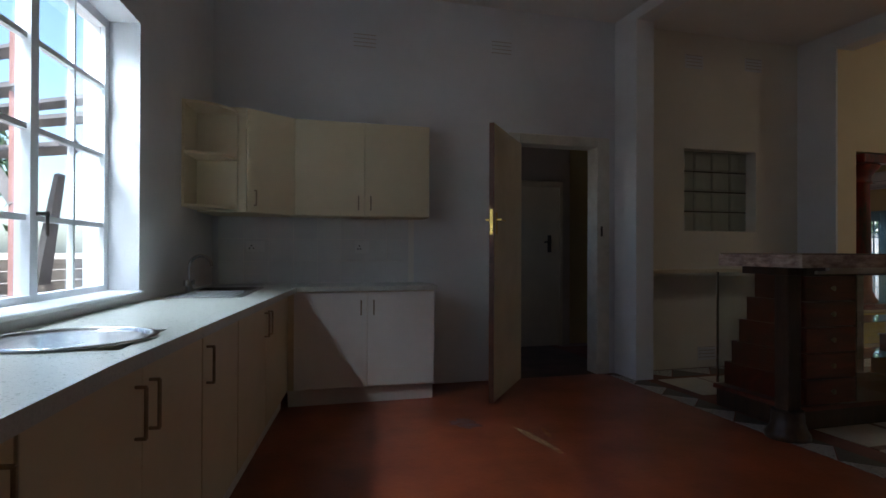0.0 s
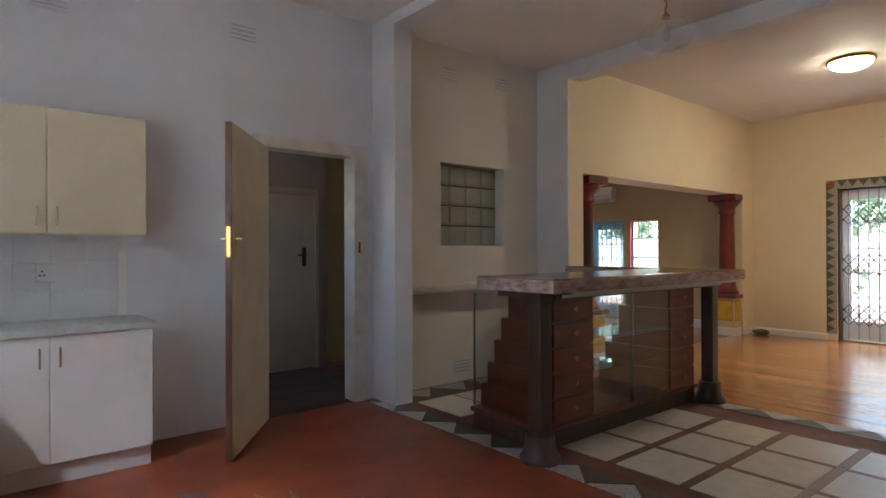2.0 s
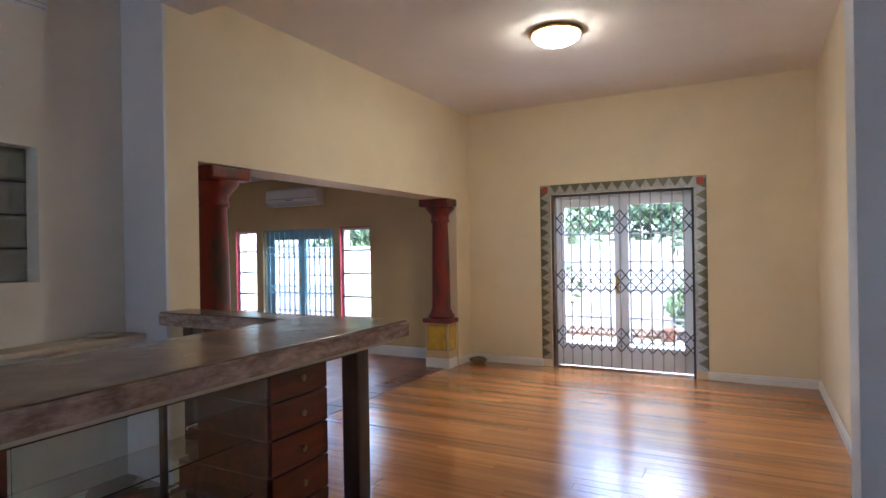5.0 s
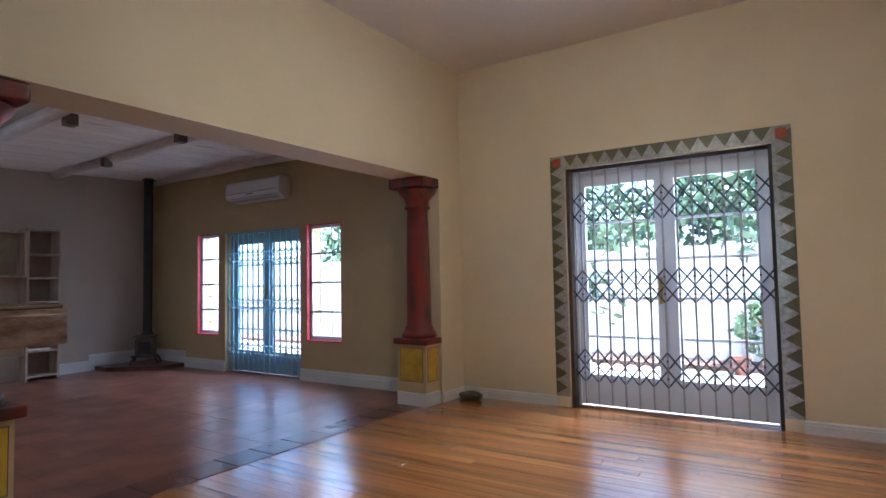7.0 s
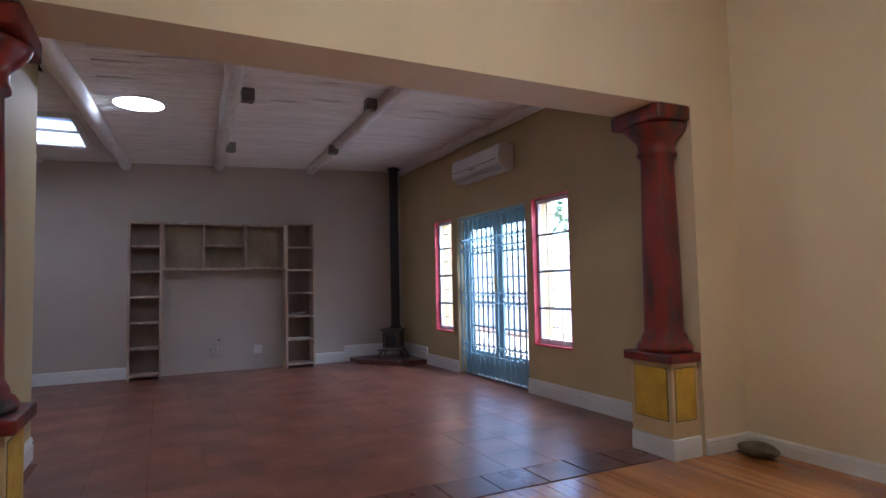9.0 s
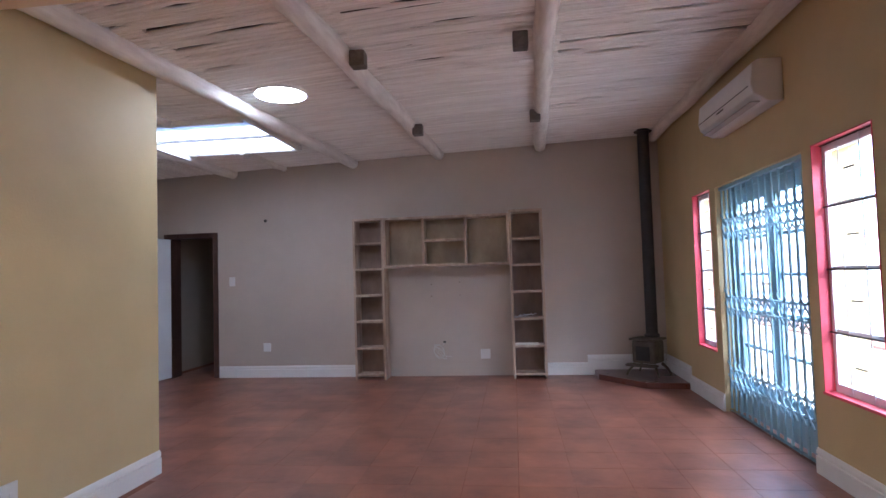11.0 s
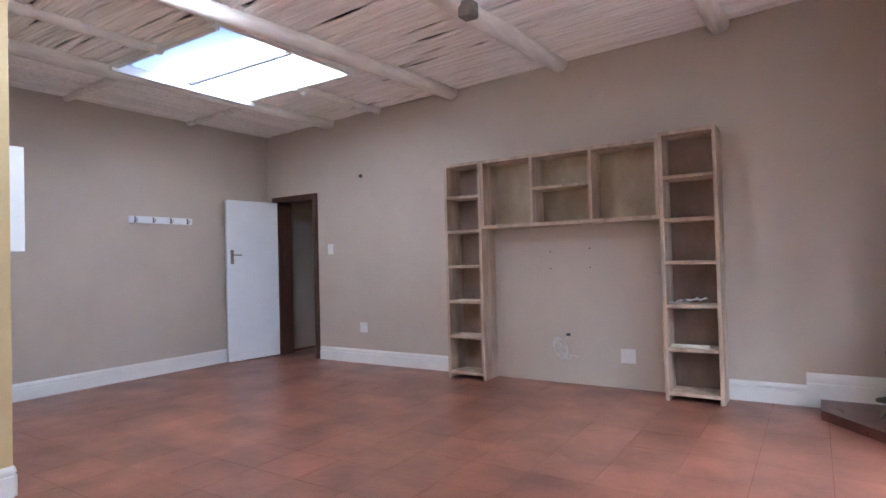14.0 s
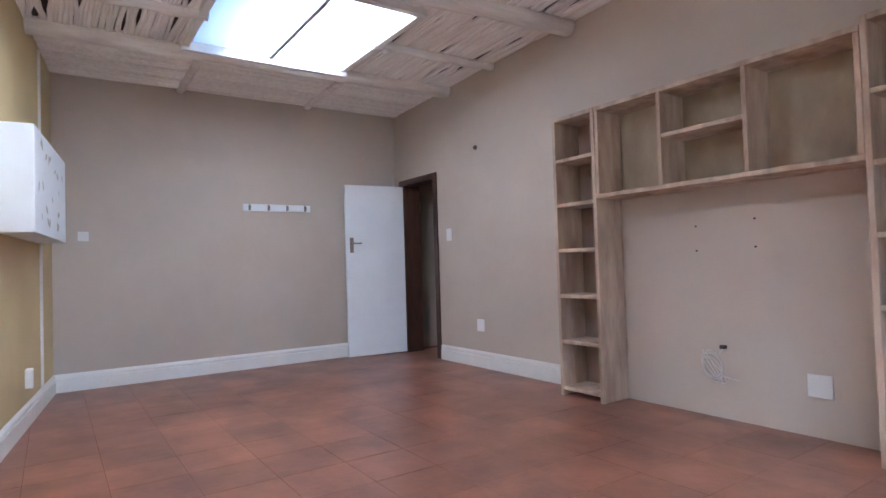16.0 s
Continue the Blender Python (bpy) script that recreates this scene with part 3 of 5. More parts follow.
handle(d, (hp.x, hp.y, 1.60), (0, 0, 1), out=(nn.x, nn.y, 0))
# open end shelf with rounded shelves
th = group_thing("open_corner_shelf", WEST @ Vector((0.1, -0.8, 1.5)), "cream open end shelf with rounded shelves, empty", "shelf")
part("back", boxes((0.003, 0.02, -0.90, -0.555, 1.50, 2.22), m=WEST), M_CAB, th)
part("side", boxes((0.02, 0.30, -0.572, -0.555, 1.50, 2.22), m=WEST), M_CAB, th)
for z in (1.50, 1.86, 2.202):
    bm = bmesh.new()
    pts = [(0.02, -0.573)] + [(0.02 + 0.28 * math.cos(a), -0.573 - 0.32 * math.sin(a)) for a in [radians(k * 15) for k in range(7)]]
    prism(bm, pts[::-1], z, z + 0.018)
    bmesh.ops.transform(bm, matrix=WEST, verts=bm.verts[:])
    part("shelf", bm, M_CAB, th)
# west run of base cabinets, its front set a little out of line with the wall
RUN = WEST @ Matrix.Translation((0.528, -3.5, 0)) @ Matrix.Rotation(radians(-2.3), 4, "Z") @ Matrix.Translation((-0.555, 3.5, 0))
for y0, y1, doors in ((-1.34, -0.43, [(-1.34, -0.43, -1)]), (-2.08, -1.35, [(-2.08, -1.35, 1)]), (-2.67, -2.09, [(-2.67, -2.09, -1)]),
                      (-3.82, -2.68, [(-3.82, -3.25, 1), (-3.25, -2.68, -1)]), (-4.40, -3.83, [(-4.40, -3.83, 1)])):
    cabinet("base_cabinet", 0.045, 0.555, y0, y1, 0, 0.885, doors, "cream base cabinet with bronze handles", m=RUN, kick=0.13, hz=0.76, front="x")
# worktop, one piece round the corner
bm = bmesh.new()
for r in ((0.003, 0.555, -4.35, -3.29, 0.89, 0.93), (0.003, 0.555, -2.86, -0.003, 0.89, 0.93), (0.003, 0.06, -3.29, -2.86, 0.89, 0.93), (0.49, 0.555, -3.29, -2.86, 0.89, 0.93)):
    box(bm, *r, m=WEST)
pa, pd = WEST @ Vector((0.5549, -3.5, 0)), WEST @ Vector((0.5549, -0.003, 0))
prism(bm, [pa.xy[:], (-0.534, 5.63), (-0.534, KN - 0.003), pd.xy[:]], 0.89, 0.93)
thing("worktop", bm, M_WTOP, "pale laminate worktop along the window wall", "worktop")
thing("worktop", bevelled(boxes((-0.532, 0.575, 5.63, KN - 0.003, 0.89, 0.93)), 0.008, 2), M_WTOP, "pale laminate worktop against the tiled wall", "worktop")


def round_sink(cx, cy, r):
    c = WEST @ Vector((cx, cy, 0))
    th = group_thing("round_sink", (c.x, c.y, 0.93), "round stainless steel sink bowl with a wide rim", "sink")
    part("bowl", lathe(bmesh.new(), [(r, 0.933), (r, 0.940), (r * 0.93, 0.942), (r * 0.90, 0.938), (r * 0.86, 0.90), (r * 0.80, 0.82), (r * 0.66, 0.775), (r * 0.2, 0.77)], c.x, c.y, 40), M_STEEL, th)
    part("drain", lathe(bmesh.new(), [(0.035, 0.771), (0.035, 0.774), (0.02, 0.775)], c.x, c.y, 20), M_IRON, th, "dark drain")


round_sink(0.275, -3.075, 0.242)
th = group_thing("sink_unit", WEST @ Vector((0.32, -1.1, 0.93)), "stainless steel sink with a ribbed drainer, set in the worktop", "sink")
part("basin", bevelled(boxes((0.08, 0.50, -0.98, -0.62, 0.931, 0.940), m=WEST), 0.003, 1), M_STEEL, th)
# flat dark plate paints the bowl's shade; no hollow is modelled
part("basin_shade_plate", boxes((0.12, 0.46, -0.94, -0.66, 0.9405, 0.9425), m=WEST), M_IRON, th, "dark plate standing for the shaded sink bowl")
part("drainer", bevelled(boxes((0.08, 0.50, -1.50, -1.0, 0.931, 0.940), m=WEST), 0.003, 1), M_STEEL, th)
for k in range(6):
    part("rib", boxes((0.13, 0.45, -1.45 + k * 0.075, -1.43 + k * 0.075, 0.9405, 0.944), m=WEST), M_STEEL, th)
th = group_thing("tap", WEST @ Vector((0.07, -0.95, 0.93)), "chrome swan-neck kitchen tap", "tap")
bm = bmesh.new()
rod(bm, (0.07, -0.95, 0.93), (0.07, -0.95, 0.98), 0.028, 0.02, 14)
rod(bm, (0.07, -0.95, 0.98), (0.07, -0.95, 1.10), 0.013, seg=10)
pts = [(0.07 + 0.07 * (1 - math.cos(a)), -0.95, 1.10 + 0.07 * math.sin(a)) for a in [math.pi * k / 8 for k in range(9)]]
for p, q in zip(pts, pts[1:]):
    rod(bm, p, q, 0.011, seg=8)
bmesh.ops.transform(bm, matrix=WEST, verts=bm.verts[:])
part("spout", bm, M_STEEL, th)
bm = bmesh.new()
rod(bm, (0.07, -1.0, 0.99), (0.07, -0.9, 0.99), 0.008, seg=8), rod(bm, (0.07, -1.02, 0.975), (0.07, -1.02, 1.01), 0.018, seg=10), rod(bm, (0.07, -0.88, 0.975), (0.07, -0.88, 1.01), 0.018, seg=10)
bmesh.ops.transform(bm, matrix=WEST, verts=bm.verts[:])
part("tap_handle", bm, M_STEEL, th)


def socket(at, axis, w=0.11, h=0.11, label="white wall socket plate", m=None, holes=True):
    """A plate on a wall; axis is the way it faces: -y, +x or +y."""
    th = group_thing("wall_socket", at, label, "socket")
    x, y, z = at
    if axis == "-y":
        part("plate", bevelled(boxes((x - w / 2, x + w / 2, y - 0.012, y - 0.001, z - h / 2, z + h / 2)), 0.003, 1), M_PLASTIC, th)
        part("rocker", boxes((x + w * 0.12, x + w * 0.3, y - 0.016, y - 0.0121, z - h * 0.12, z + h * 0.2)), M_PLASTIC, th)
        if holes:
            for dx, dz in ((-0.2, 0.1), (-0.3, -0.15), (-0.1, -0.15)):
                part("pin_hole", boxes((x + w * dx - 0.006, x + w * dx + 0.006, y - 0.0135, y - 0.0121, z + h * dz - 0.006, z + h * dz + 0.006)), M_BLACK, th, "dark pin hole")
    else:
        s = 1 if axis == "+x" else -1
        part("plate", bevelled(boxes((x + s * 0.001, x + s * 0.012, y - w / 2, y + w / 2, z - h / 2, z + h / 2)), 0.003, 1), M_PLASTIC, th)
        part("rocker", boxes((x + s * 0.0121, x + s * 0.016, y + w * 0.1, y + w * 0.3, z - h * 0.12, z + h * 0.2)), M_PLASTIC, th)
    return th


socket((0.03, KN - 0.009, 1.24), "-y", 0.12, 0.11, "white double socket on the tiled splashback")
socket((-0.86, KN - 0.009, 1.24), "-y", 0.15, 0.09, "white double socket on the tiled splashback")


def vent(at, w=0.22, h=0.14, label="white plaster wall vent with louvres"):
    x, y, z = at
    th = group_thing("wall_vent", at, label, "vent", "wall vents")
    part("vent_frame", boxes((x - w / 2, x + w / 2, y - 0.006, y - 0.001, z - h / 2, z + h / 2)), M_KWALL, th)
    for k in range(4):
        zz = z - h / 2 + h * (k + 0.5) / 4
        part("slat", boxes((x - w / 2 + 0.01, x + w / 2 - 0.01, y - 0.014, y - 0.0062, zz - 0.010, zz + 0.006)), M_KWALL, th)
        # no real slot: a taupe strip carries the shade between louvres
        part("slot", boxes((x - w / 2 + 0.012, x + w / 2 - 0.012, y - 0.0085, y - 0.0061, zz + 0.007, zz + 0.016)), M_TAUPE, th, "taupe strip standing for a slot's shade")


for at in ((0.05, KN, 3.05), (1.34, KN, 3.115), (3.50, KN, 3.20), (4.26, KN, 3.23), (3.66, KN, 0.15)):
    vent(at)

# kitchen door frame, leaf and hall door
structure("trim_door_kitchen", bevelled(boxes((1.42, 1.524, KN - 0.02, KN + 0.17, 0, 2.335), (2.35, 2.49, KN - 0.02, KN + 0.17, 0, 2.335), (1.524, 2.35, KN - 0.02, KN + 0.17, 2.236, 2.335)), 0.006, 1), M_FRAME, "cream painted door frame, chipped")
structure("trim_door_strike", boxes((2.39, 2.41, KN - 0.025, KN - 0.0202, 1.36, 1.46)), M_IRON, "dark strike plate")
hinge, free = Vector((1.515, KN - 0.03, 0)), Vector((0.93, 5.36, 0))
ang = math.atan2((free - hinge).y, (free - hinge).x)
LEAF = Matrix.Translation(hinge) @ Matrix.Rotation(ang, 4, "Z")
th = group_thing("door_1", hinge, "open cream kitchen door with a brass lock plate", "door", kind="structure")
part("leaf", bevelled(boxes((0, 0.955, -0.02, 0.02, 0.012, 2.225), m=LEAF), 0.002, 1), M_DOORC, th)
part("edge_strip", boxes((0.9552, 0.960, -0.02, 0.02, 0.012, 2.225), m=LEAF), mat("worn_brown_edge", (0.16, 0.06, 0.03), (0.1, 0.04, 0.02), 0.5, 8.0), th, "bare brown wooden edge")
for s in (-1, 1):
    part("lock_plate", bevelled(boxes((0.87, 0.915, s * 0.0202, s * 0.026, 1.34, 1.52), m=LEAF), 0.002, 1), M_BRASS, th, "brass lock plate")
    bm = bmesh.new()
    rod(bm, (0.895, s * 0.02, 1.46), (0.895, s * 0.065, 1.46), 0.009, seg=10)
    rod(bm, (0.90, s * 0.06, 1.46), (0.78, s * 0.065, 1.455), 0.009, 0.007, seg=10)
    bmesh.ops.transform(bm, matrix=LEAF, verts=bm.verts[:])
    part("door_handle", bm, M_BRASS, th, "lever handle")
part("lock_face", boxes((0.9602, 0.963, -0.011, 0.011, 1.34, 1.54), m=LEAF), M_BRASS, th, "brass lock face plate")
th = group_thing("door_hall", (2.43, 7.85, 0), "closed pale door at the end of the dim hall", "door", kind="structure")
part("leaf", boxes((2.06, 2.80, 7.83, 7.868, 0.01, 2.03)), M_DOORC, th)
part("door_frame", boxes((1.98, 2.058, 7.82, 7.878, 0, 2.11), (2.802, 2.845, 7.82, 7.878, 0, 2.11), (2.058, 2.802, 7.82, 7.878, 2.032, 2.11)), M_DOORC, th)
bm = bmesh.new()
rod(bm, (2.66, 7.83, 1.34), (2.66, 7.78, 1.34), 0.012, seg=8), rod(bm, (2.66, 7.785, 1.34), (2.57, 7.785, 1.33), 0.011, seg=8), box(bm, 2.635, 2.685, 7.824, 7.8295, 1.20, 1.42)
part("door_handle", bm, M_IRON, th, "dark lever handle on a plate")

# kitchen window: white steel casements in a deep reveal
WIN = group_thing("window_1", WEST @ Vector((-0.2, -2.7, WZ0)), "white steel casement window with small panes over the worktop", "window", kind="structure")
fx0, fx1 = -0.20, -0.155


def wbox(*rows):
    return boxes(*rows, m=WEST)


part("window_frame", wbox((fx0, fx1, WY0, WY1, WZ0, WZ0 + 0.05), (fx0, fx1, WY0, WY1, WZ1 - 0.05, WZ1), (fx0, fx1, WY0, WY0 + 0.05, WZ0 + 0.05, WZ1 - 0.05), (fx0, fx1, WY1 - 0.05, WY1, WZ0 + 0.05, WZ1 - 0.05)), M_WHITE, WIN)
part("window_sill", bevelled(wbox((-0.155, 0.03, WY0 + 0.003, WY1 - 0.003, WZ0 + 0.001, WZ0 + 0.02)), 0.005, 1), M_WHITE, WIN)
for y in (-2.42, -3.05):
    part("mullion", wbox((fx0 - 0.005, fx1 + 0.01, y - 0.03, y + 0.03, WZ0 + 0.05, WZ1 - 0.05)), M_WHITE, WIN)
for y in (-2.04, -2.74, -3.40):
    part("glazing_bar", wbox((fx0 + 0.01, fx1 - 0.005, y - 0.009, y + 0.009, WZ0 + 0.05, WZ1 - 0.05)), M_WHITE, WIN)
for k in range(1, 4):
    z = WZ0 + (WZ1 - WZ0) * k / 4
    part("glazing_bar", wbox((fx0 + 0.012, fx1 - 0.004, WY0 + 0.05, WY1 - 0.05, z - 0.012, z + 0.012)), M_WHITE, WIN)
p = part("pane", wbox((fx0 + 0.018, fx0 + 0.022, WY0 + 0.05, WY1 - 0.05, WZ0 + 0.05, WZ1 - 0.05)), M_PANE, WIN)
p.visible_shadow = False
bm = bmesh.new()
for y in (-2.40, -3.0):
    rod(bm, WEST @ Vector((-0.15, y, 1.35)), WEST @ Vector((-0.10, y, 1.35)), 0.008, seg=8)
    rod(bm, WEST @ Vector((-0.105, y, 1.36)), WEST @ Vector((-0.105, y, 1.26)), 0.007, seg=8)
part("catch", bm, M_IRON, WIN, "dark window catch")

# ---- bar ----
BAR = group_thing("bar_counter", (3.9, 4.4, 0), "mahogany bar counter with drawers, glass display and thick stone top", "bar")


def rough_slab(x0, x1, y0, y1, z0, z1):
    """A slab with a chipped edge."""
    bm = boxes((x0, x1, y0, y1, z0, z1))
    bmesh.ops.subdivide_edges(bm, edges=bm.edges[:], cuts=24, use_grid_fill=True)
    for v in bm.verts:
        side = min(abs(v.co.x - x0), abs(v.co.x - x1), abs(v.co.y - y0), abs(v.co.y - y1)) < 1e-4
        if side and v.co.z < z1 - 0.01:
            k = noise.noise(v.co * 9.0) * 0.008 + noise.noise(v.co * 30) * 0.005
            v.co.x += k
            v.co.y += k
    return bm


part("stone_edge", rough_slab(2.39, 5.05, 3.88, 4.57, 1.11, 1.190), M_STONE, BAR, "rough pink stone edge")
part("top", bevelled(boxes((2.395, 5.045, 3.885, 4.565, 1.1905, 1.200)), 0.003, 1), M_STONETOP, BAR, "polished brown stone top")
part("apron", boxes((2.56, 4.80, 4.001, 4.53, 1.055, 1.109)), M_DKWOOD, BAR)
part("moulding", bevelled(boxes((2.64, 4.98, 3.915, 3.94, 1.088, 1.1095)), 0.004, 2), M_FRAME, BAR, "thin pale moulding strip")
part("moulding", bevelled(boxes((2.62, 4.80, 3.98, 4.0, 1.066, 1.086)), 0.004, 2), M_FRAME, BAR, "thin pale moulding strip")
part("plinth", boxes((2.68, 4.74, 4.20, 4.92, 0.0, 0.13)), M_DKWOOD, BAR)
part("base_moulding", bevelled(boxes((2.66, 4.76, 4.17, 4.94, 0.131, 0.165)), 0.008, 2), M_MAHOG, BAR)
for x0, x1, n in ((2.74, 3.20, 5), (4.27, 4.70, 5)):
    hz = (1.05 - 0.17) / n
    for k in range(n):
        z = 0.17 + k * hz
        back = 4.90 - k * 0.075
        part("stack_box", boxes((x0, x1, 4.20, back, z, z + hz - 0.003)), M_MAHOG, BAR)
        d = part("drawer", bevelled(boxes((x0 + 0.012, x1 - 0.012, 4.175, 4.199, z + 0.004, z + hz - 0.007)), 0.003, 2), M_MAHOG, BAR)
        part("knob", lathe(bmesh.new(), [(0.006, 0), (0.008, 0.01), (0.016, 0.016), (0.018, 0.022), (0.012, 0.028)], 0, 0, 12), M_BRONZE, d, "small bronze knob").matrix_basis = Matrix.Translation(((x0 + x1) / 2, 4.175, z + hz / 2)) @ Matrix.Rotation(radians(90), 4, "X")
        # pale strip: the highlight along each step's edge, put in as colour
        part("ledge", boxes((x0 + 0.004, x1 - 0.004, back + 0.0005, back + 0.02, z + hz - 0.02, z + hz - 0.005)), M_FRAME, BAR, "pale strip painting the step's highlight")
part("divider", boxes((3.73, 3.745, 4.19, 4.22, 0.166, 1.05)), M_DKWOOD, BAR)
for z in (0.44, 0.70):
    part("glass_shelf", boxes((3.21, 4.26, 4.28, 4.62, z, z + 0.006)), M_CASE, BAR, "clear glass shelf")
part("front_glass", boxes((3.205, 4.265, 4.185, 4.189, 0.17, 1.05)), M_CASE, BAR, "clear glass front")
part("side_glass", boxes((2.700, 2.705, 4.24, 4.93, 0.17, 1.05)), M_CASE, BAR, "clear glass side")
part("side_glass", boxes((4.735, 4.740, 4.24, 4.93, 0.17, 1.05)), M_CASE, BAR, "clear glass side")
part("back_glass", boxes((2.706, 4.734, 4.925, 4.93, 0.17, 1.05)), M_CASE, BAR, "clear glass back")
part("edge_strip", boxes((2.698, 2.708, 4.931, 4.945, 0.17, 1.05)), M_STEEL, BAR, "steel corner strip")
for x in (2.53, 4.86):
    leg = part("leg", bevelled(boxes((x - 0.055, x + 0.055, 4.06, 4.17, 0.18, 1.109)), 0.012, 2), M_DKWOOD, BAR)
    part("foot", lathe(bmesh.new(), [(0.135, 0.0), (0.135, 0.03), (0.115, 0.06), (0.10, 0.10), (0.095, 0.18)], x, 4.115, 24), M_DKWOOD, leg)
    part("collar", bevelled(boxes((x - 0.085, x + 0.085, 4.03, 4.20, 1.055, 1.108)), 0.006, 1), M_DKWOOD, leg)
RET = group_thing("bar_return", (5.0, 5.3, 0), "stone return of the bar reaching the wall pier", "bar")
part("stone_edge", rough_slab(4.80, 5.05, 4.575, 5.715, 1.11, 1.190), M_STONE, RET)
part("top", bevelled(boxes((4.805, 5.045, 4.577, 5.714, 1.1905, 1.200)), 0.003, 1), M_STONETOP, RET, "polished brown stone top")
part("post", bevelled(boxes((4.94, 5.04, 5.56, 5.66, 0, 1.109)), 0.008, 1), M_DKWOOD, RET)
th = group_thing("wall_shelf", (3.8, 6.05, 0.96), "long cream wooden shelf with a moulded edge below the glass blocks", "shelf")
part("board", bevelled(boxes((2.755, 4.86, 5.93, KN - 0.002, 1.0, 1.035)), 0.005, 2), M_DOORC, th)
part("moulding", bevelled(boxes((2.757, 4.858, 5.95, KN - 0.003, 0.97, 0.9995)), 0.006, 2), M_FRAME, th)
thing("small_dish", lathe(bmesh.new(), [(0.05, 1.036), (0.075, 1.047), (0.10, 1.057), (0.085, 1.053), (0.04, 1.043)], 4.62, 6.04, 24), M_FRAME, "small pale shallow dish on the wooden shelf", "dish")
# glass blocks
GBW = group_thing("window_glass_blocks", (3.84, KN + 0.1, 1.43), "wavy greenish glass block window in a white reveal", "window", kind="structure")
bm = bmesh.new()
bmesh.ops.create_grid(bm, x_segments=10, y_segments=6, size=0.5)
for v in bm.verts:
    v.co.z = 0.004 * math.cos(v.co.x * math.pi * 5) * (1 - (2 * v.co.x) ** 6) * (1 - (2 * v.co.y) ** 6)
ext = bmesh.ops.extrude_face_region(bm, geom=bm.faces[:])
for v in ext["geom"]:
    if isinstance(v, bmesh.types.BMVert):
        v.co.z -= 0.07
bmesh.ops.transform(bm, matrix=Matrix.Diagonal((0.214, 0.200, 1.0, 1)), verts=bm.verts[:])
for f in bm.faces:
    f.smooth = True
BLK = mesh_data("glass_block", bm, M_BLOCK)
for i in range(4):
    for j in range(4):
        ob = piece("glass_block", BLK, Matrix.Translation((3.38 + 0.115 + i * 0.23, KN + 0.135, 1.43 + 0.1075 + j * 0.215)) @ Matrix.Rotation(radians(90), 4, "X"), GBW)
bm = bmesh.new()
for k in range(5):
    x = 3.38 + 0.23 * k
    box(bm, max(3.381, x - 0.003), min(4.299, x + 0.003), KN + 0.145, KN + 0.20, 1.432, 2.288)
    z = 1.43 + 0.215 * k
    box(bm, 3.381, 4.299, KN + 0.142, KN + 0.198, max(1.432, z - 0.010), min(2.288, z + 0.010))
part("mortar", bm, mat("grey_mortar", (0.20, 0.20, 0.18), (0.12, 0.12, 0.11), 0.8, 20.0), GBW, "dark grey mortar joints")

# pendant lamp over the bar
th = group_thing("pendant_lamp", (3.8, 3.93, 3.0), "clear glass globe pendant on a chain, unlit", "lamp")
bm = bmesh.new()
for k in range(6):
    a = Vector((3.8, 3.93, 3.20 + 0.05 * k))
    rod(bm, a + Vector((0.008 * (k % 2), 0.008 * ((k + 1) % 2), 0)), a + Vector((0.008 * (k % 2), 0.008 * ((k + 1) % 2), 0.055)), 0.005, seg=6)
part("chain", bm, M_BRONZE, th, "bronze chain")
part("rose", lathe(bmesh.new(), [(0.06, 3.47), (0.055, 3.49), (0.03, 3.499)], 3.8, 3.93, 20), M_BRONZE, th)
part("cap", lathe(bmesh.new(), [(0.035, 3.165), (0.03, 3.18), (0.015, 3.20), (0.010, 3.215)], 3.8, 3.93, 20), M_BRONZE, th)
bm = bmesh.new()
prof = [(0.04, 3.165), (0.10, 3.145), (0.17, 3.09), (0.205, 3.03), (0.20, 2.99), (0.15, 2.95), (0.06, 2.93)]
lathe(bm, prof, 3.8, 3.93, 48)
for v in bm.verts:
    d = Vector((v.co.x - 3.8, v.co.y - 3.93, 0))
    v.co += d * (0.035 * math.cos(16 * math.atan2(d.y, d.x)))
part("globe", bm, thin_glass("ribbed_pale_glass", (0.80, 0.76, 0.66), 0.16), th, "ribbed pale glass globe")
part("bulb", lathe(bmesh.new(), [(0.012, 3.10), (0.03, 3.04), (0.03, 3.01), (0.01, 2.985)], 3.8, 3.93, 14), M_PLASTIC, th)

# ---- dining room ----
th = group_thing("ceiling_lamp", (7.25, 3.66, KC), "lit round ceiling lamp with a frosted glass bowl", "lamp")
part("rim", lathe(bmesh.new(), [(0.225, KC - 0.035), (0.235, KC - 0.03), (0.23, KC - 0.005), (0.2, KC - 0.001)], 7.25, 3.66, 40), M_BRASS, th, "brass rim")
part("bowl", lathe(bmesh.new(), [(0.21, KC - 0.036), (0.19, KC - 0.07), (0.13, KC - 0.10), (0.05, KC - 0.115)], 7.25, 3.66, 40), glow("lit_frosted_glass", (1.0, 0.84, 0.56), 4.0), th, "glowing frosted bowl")


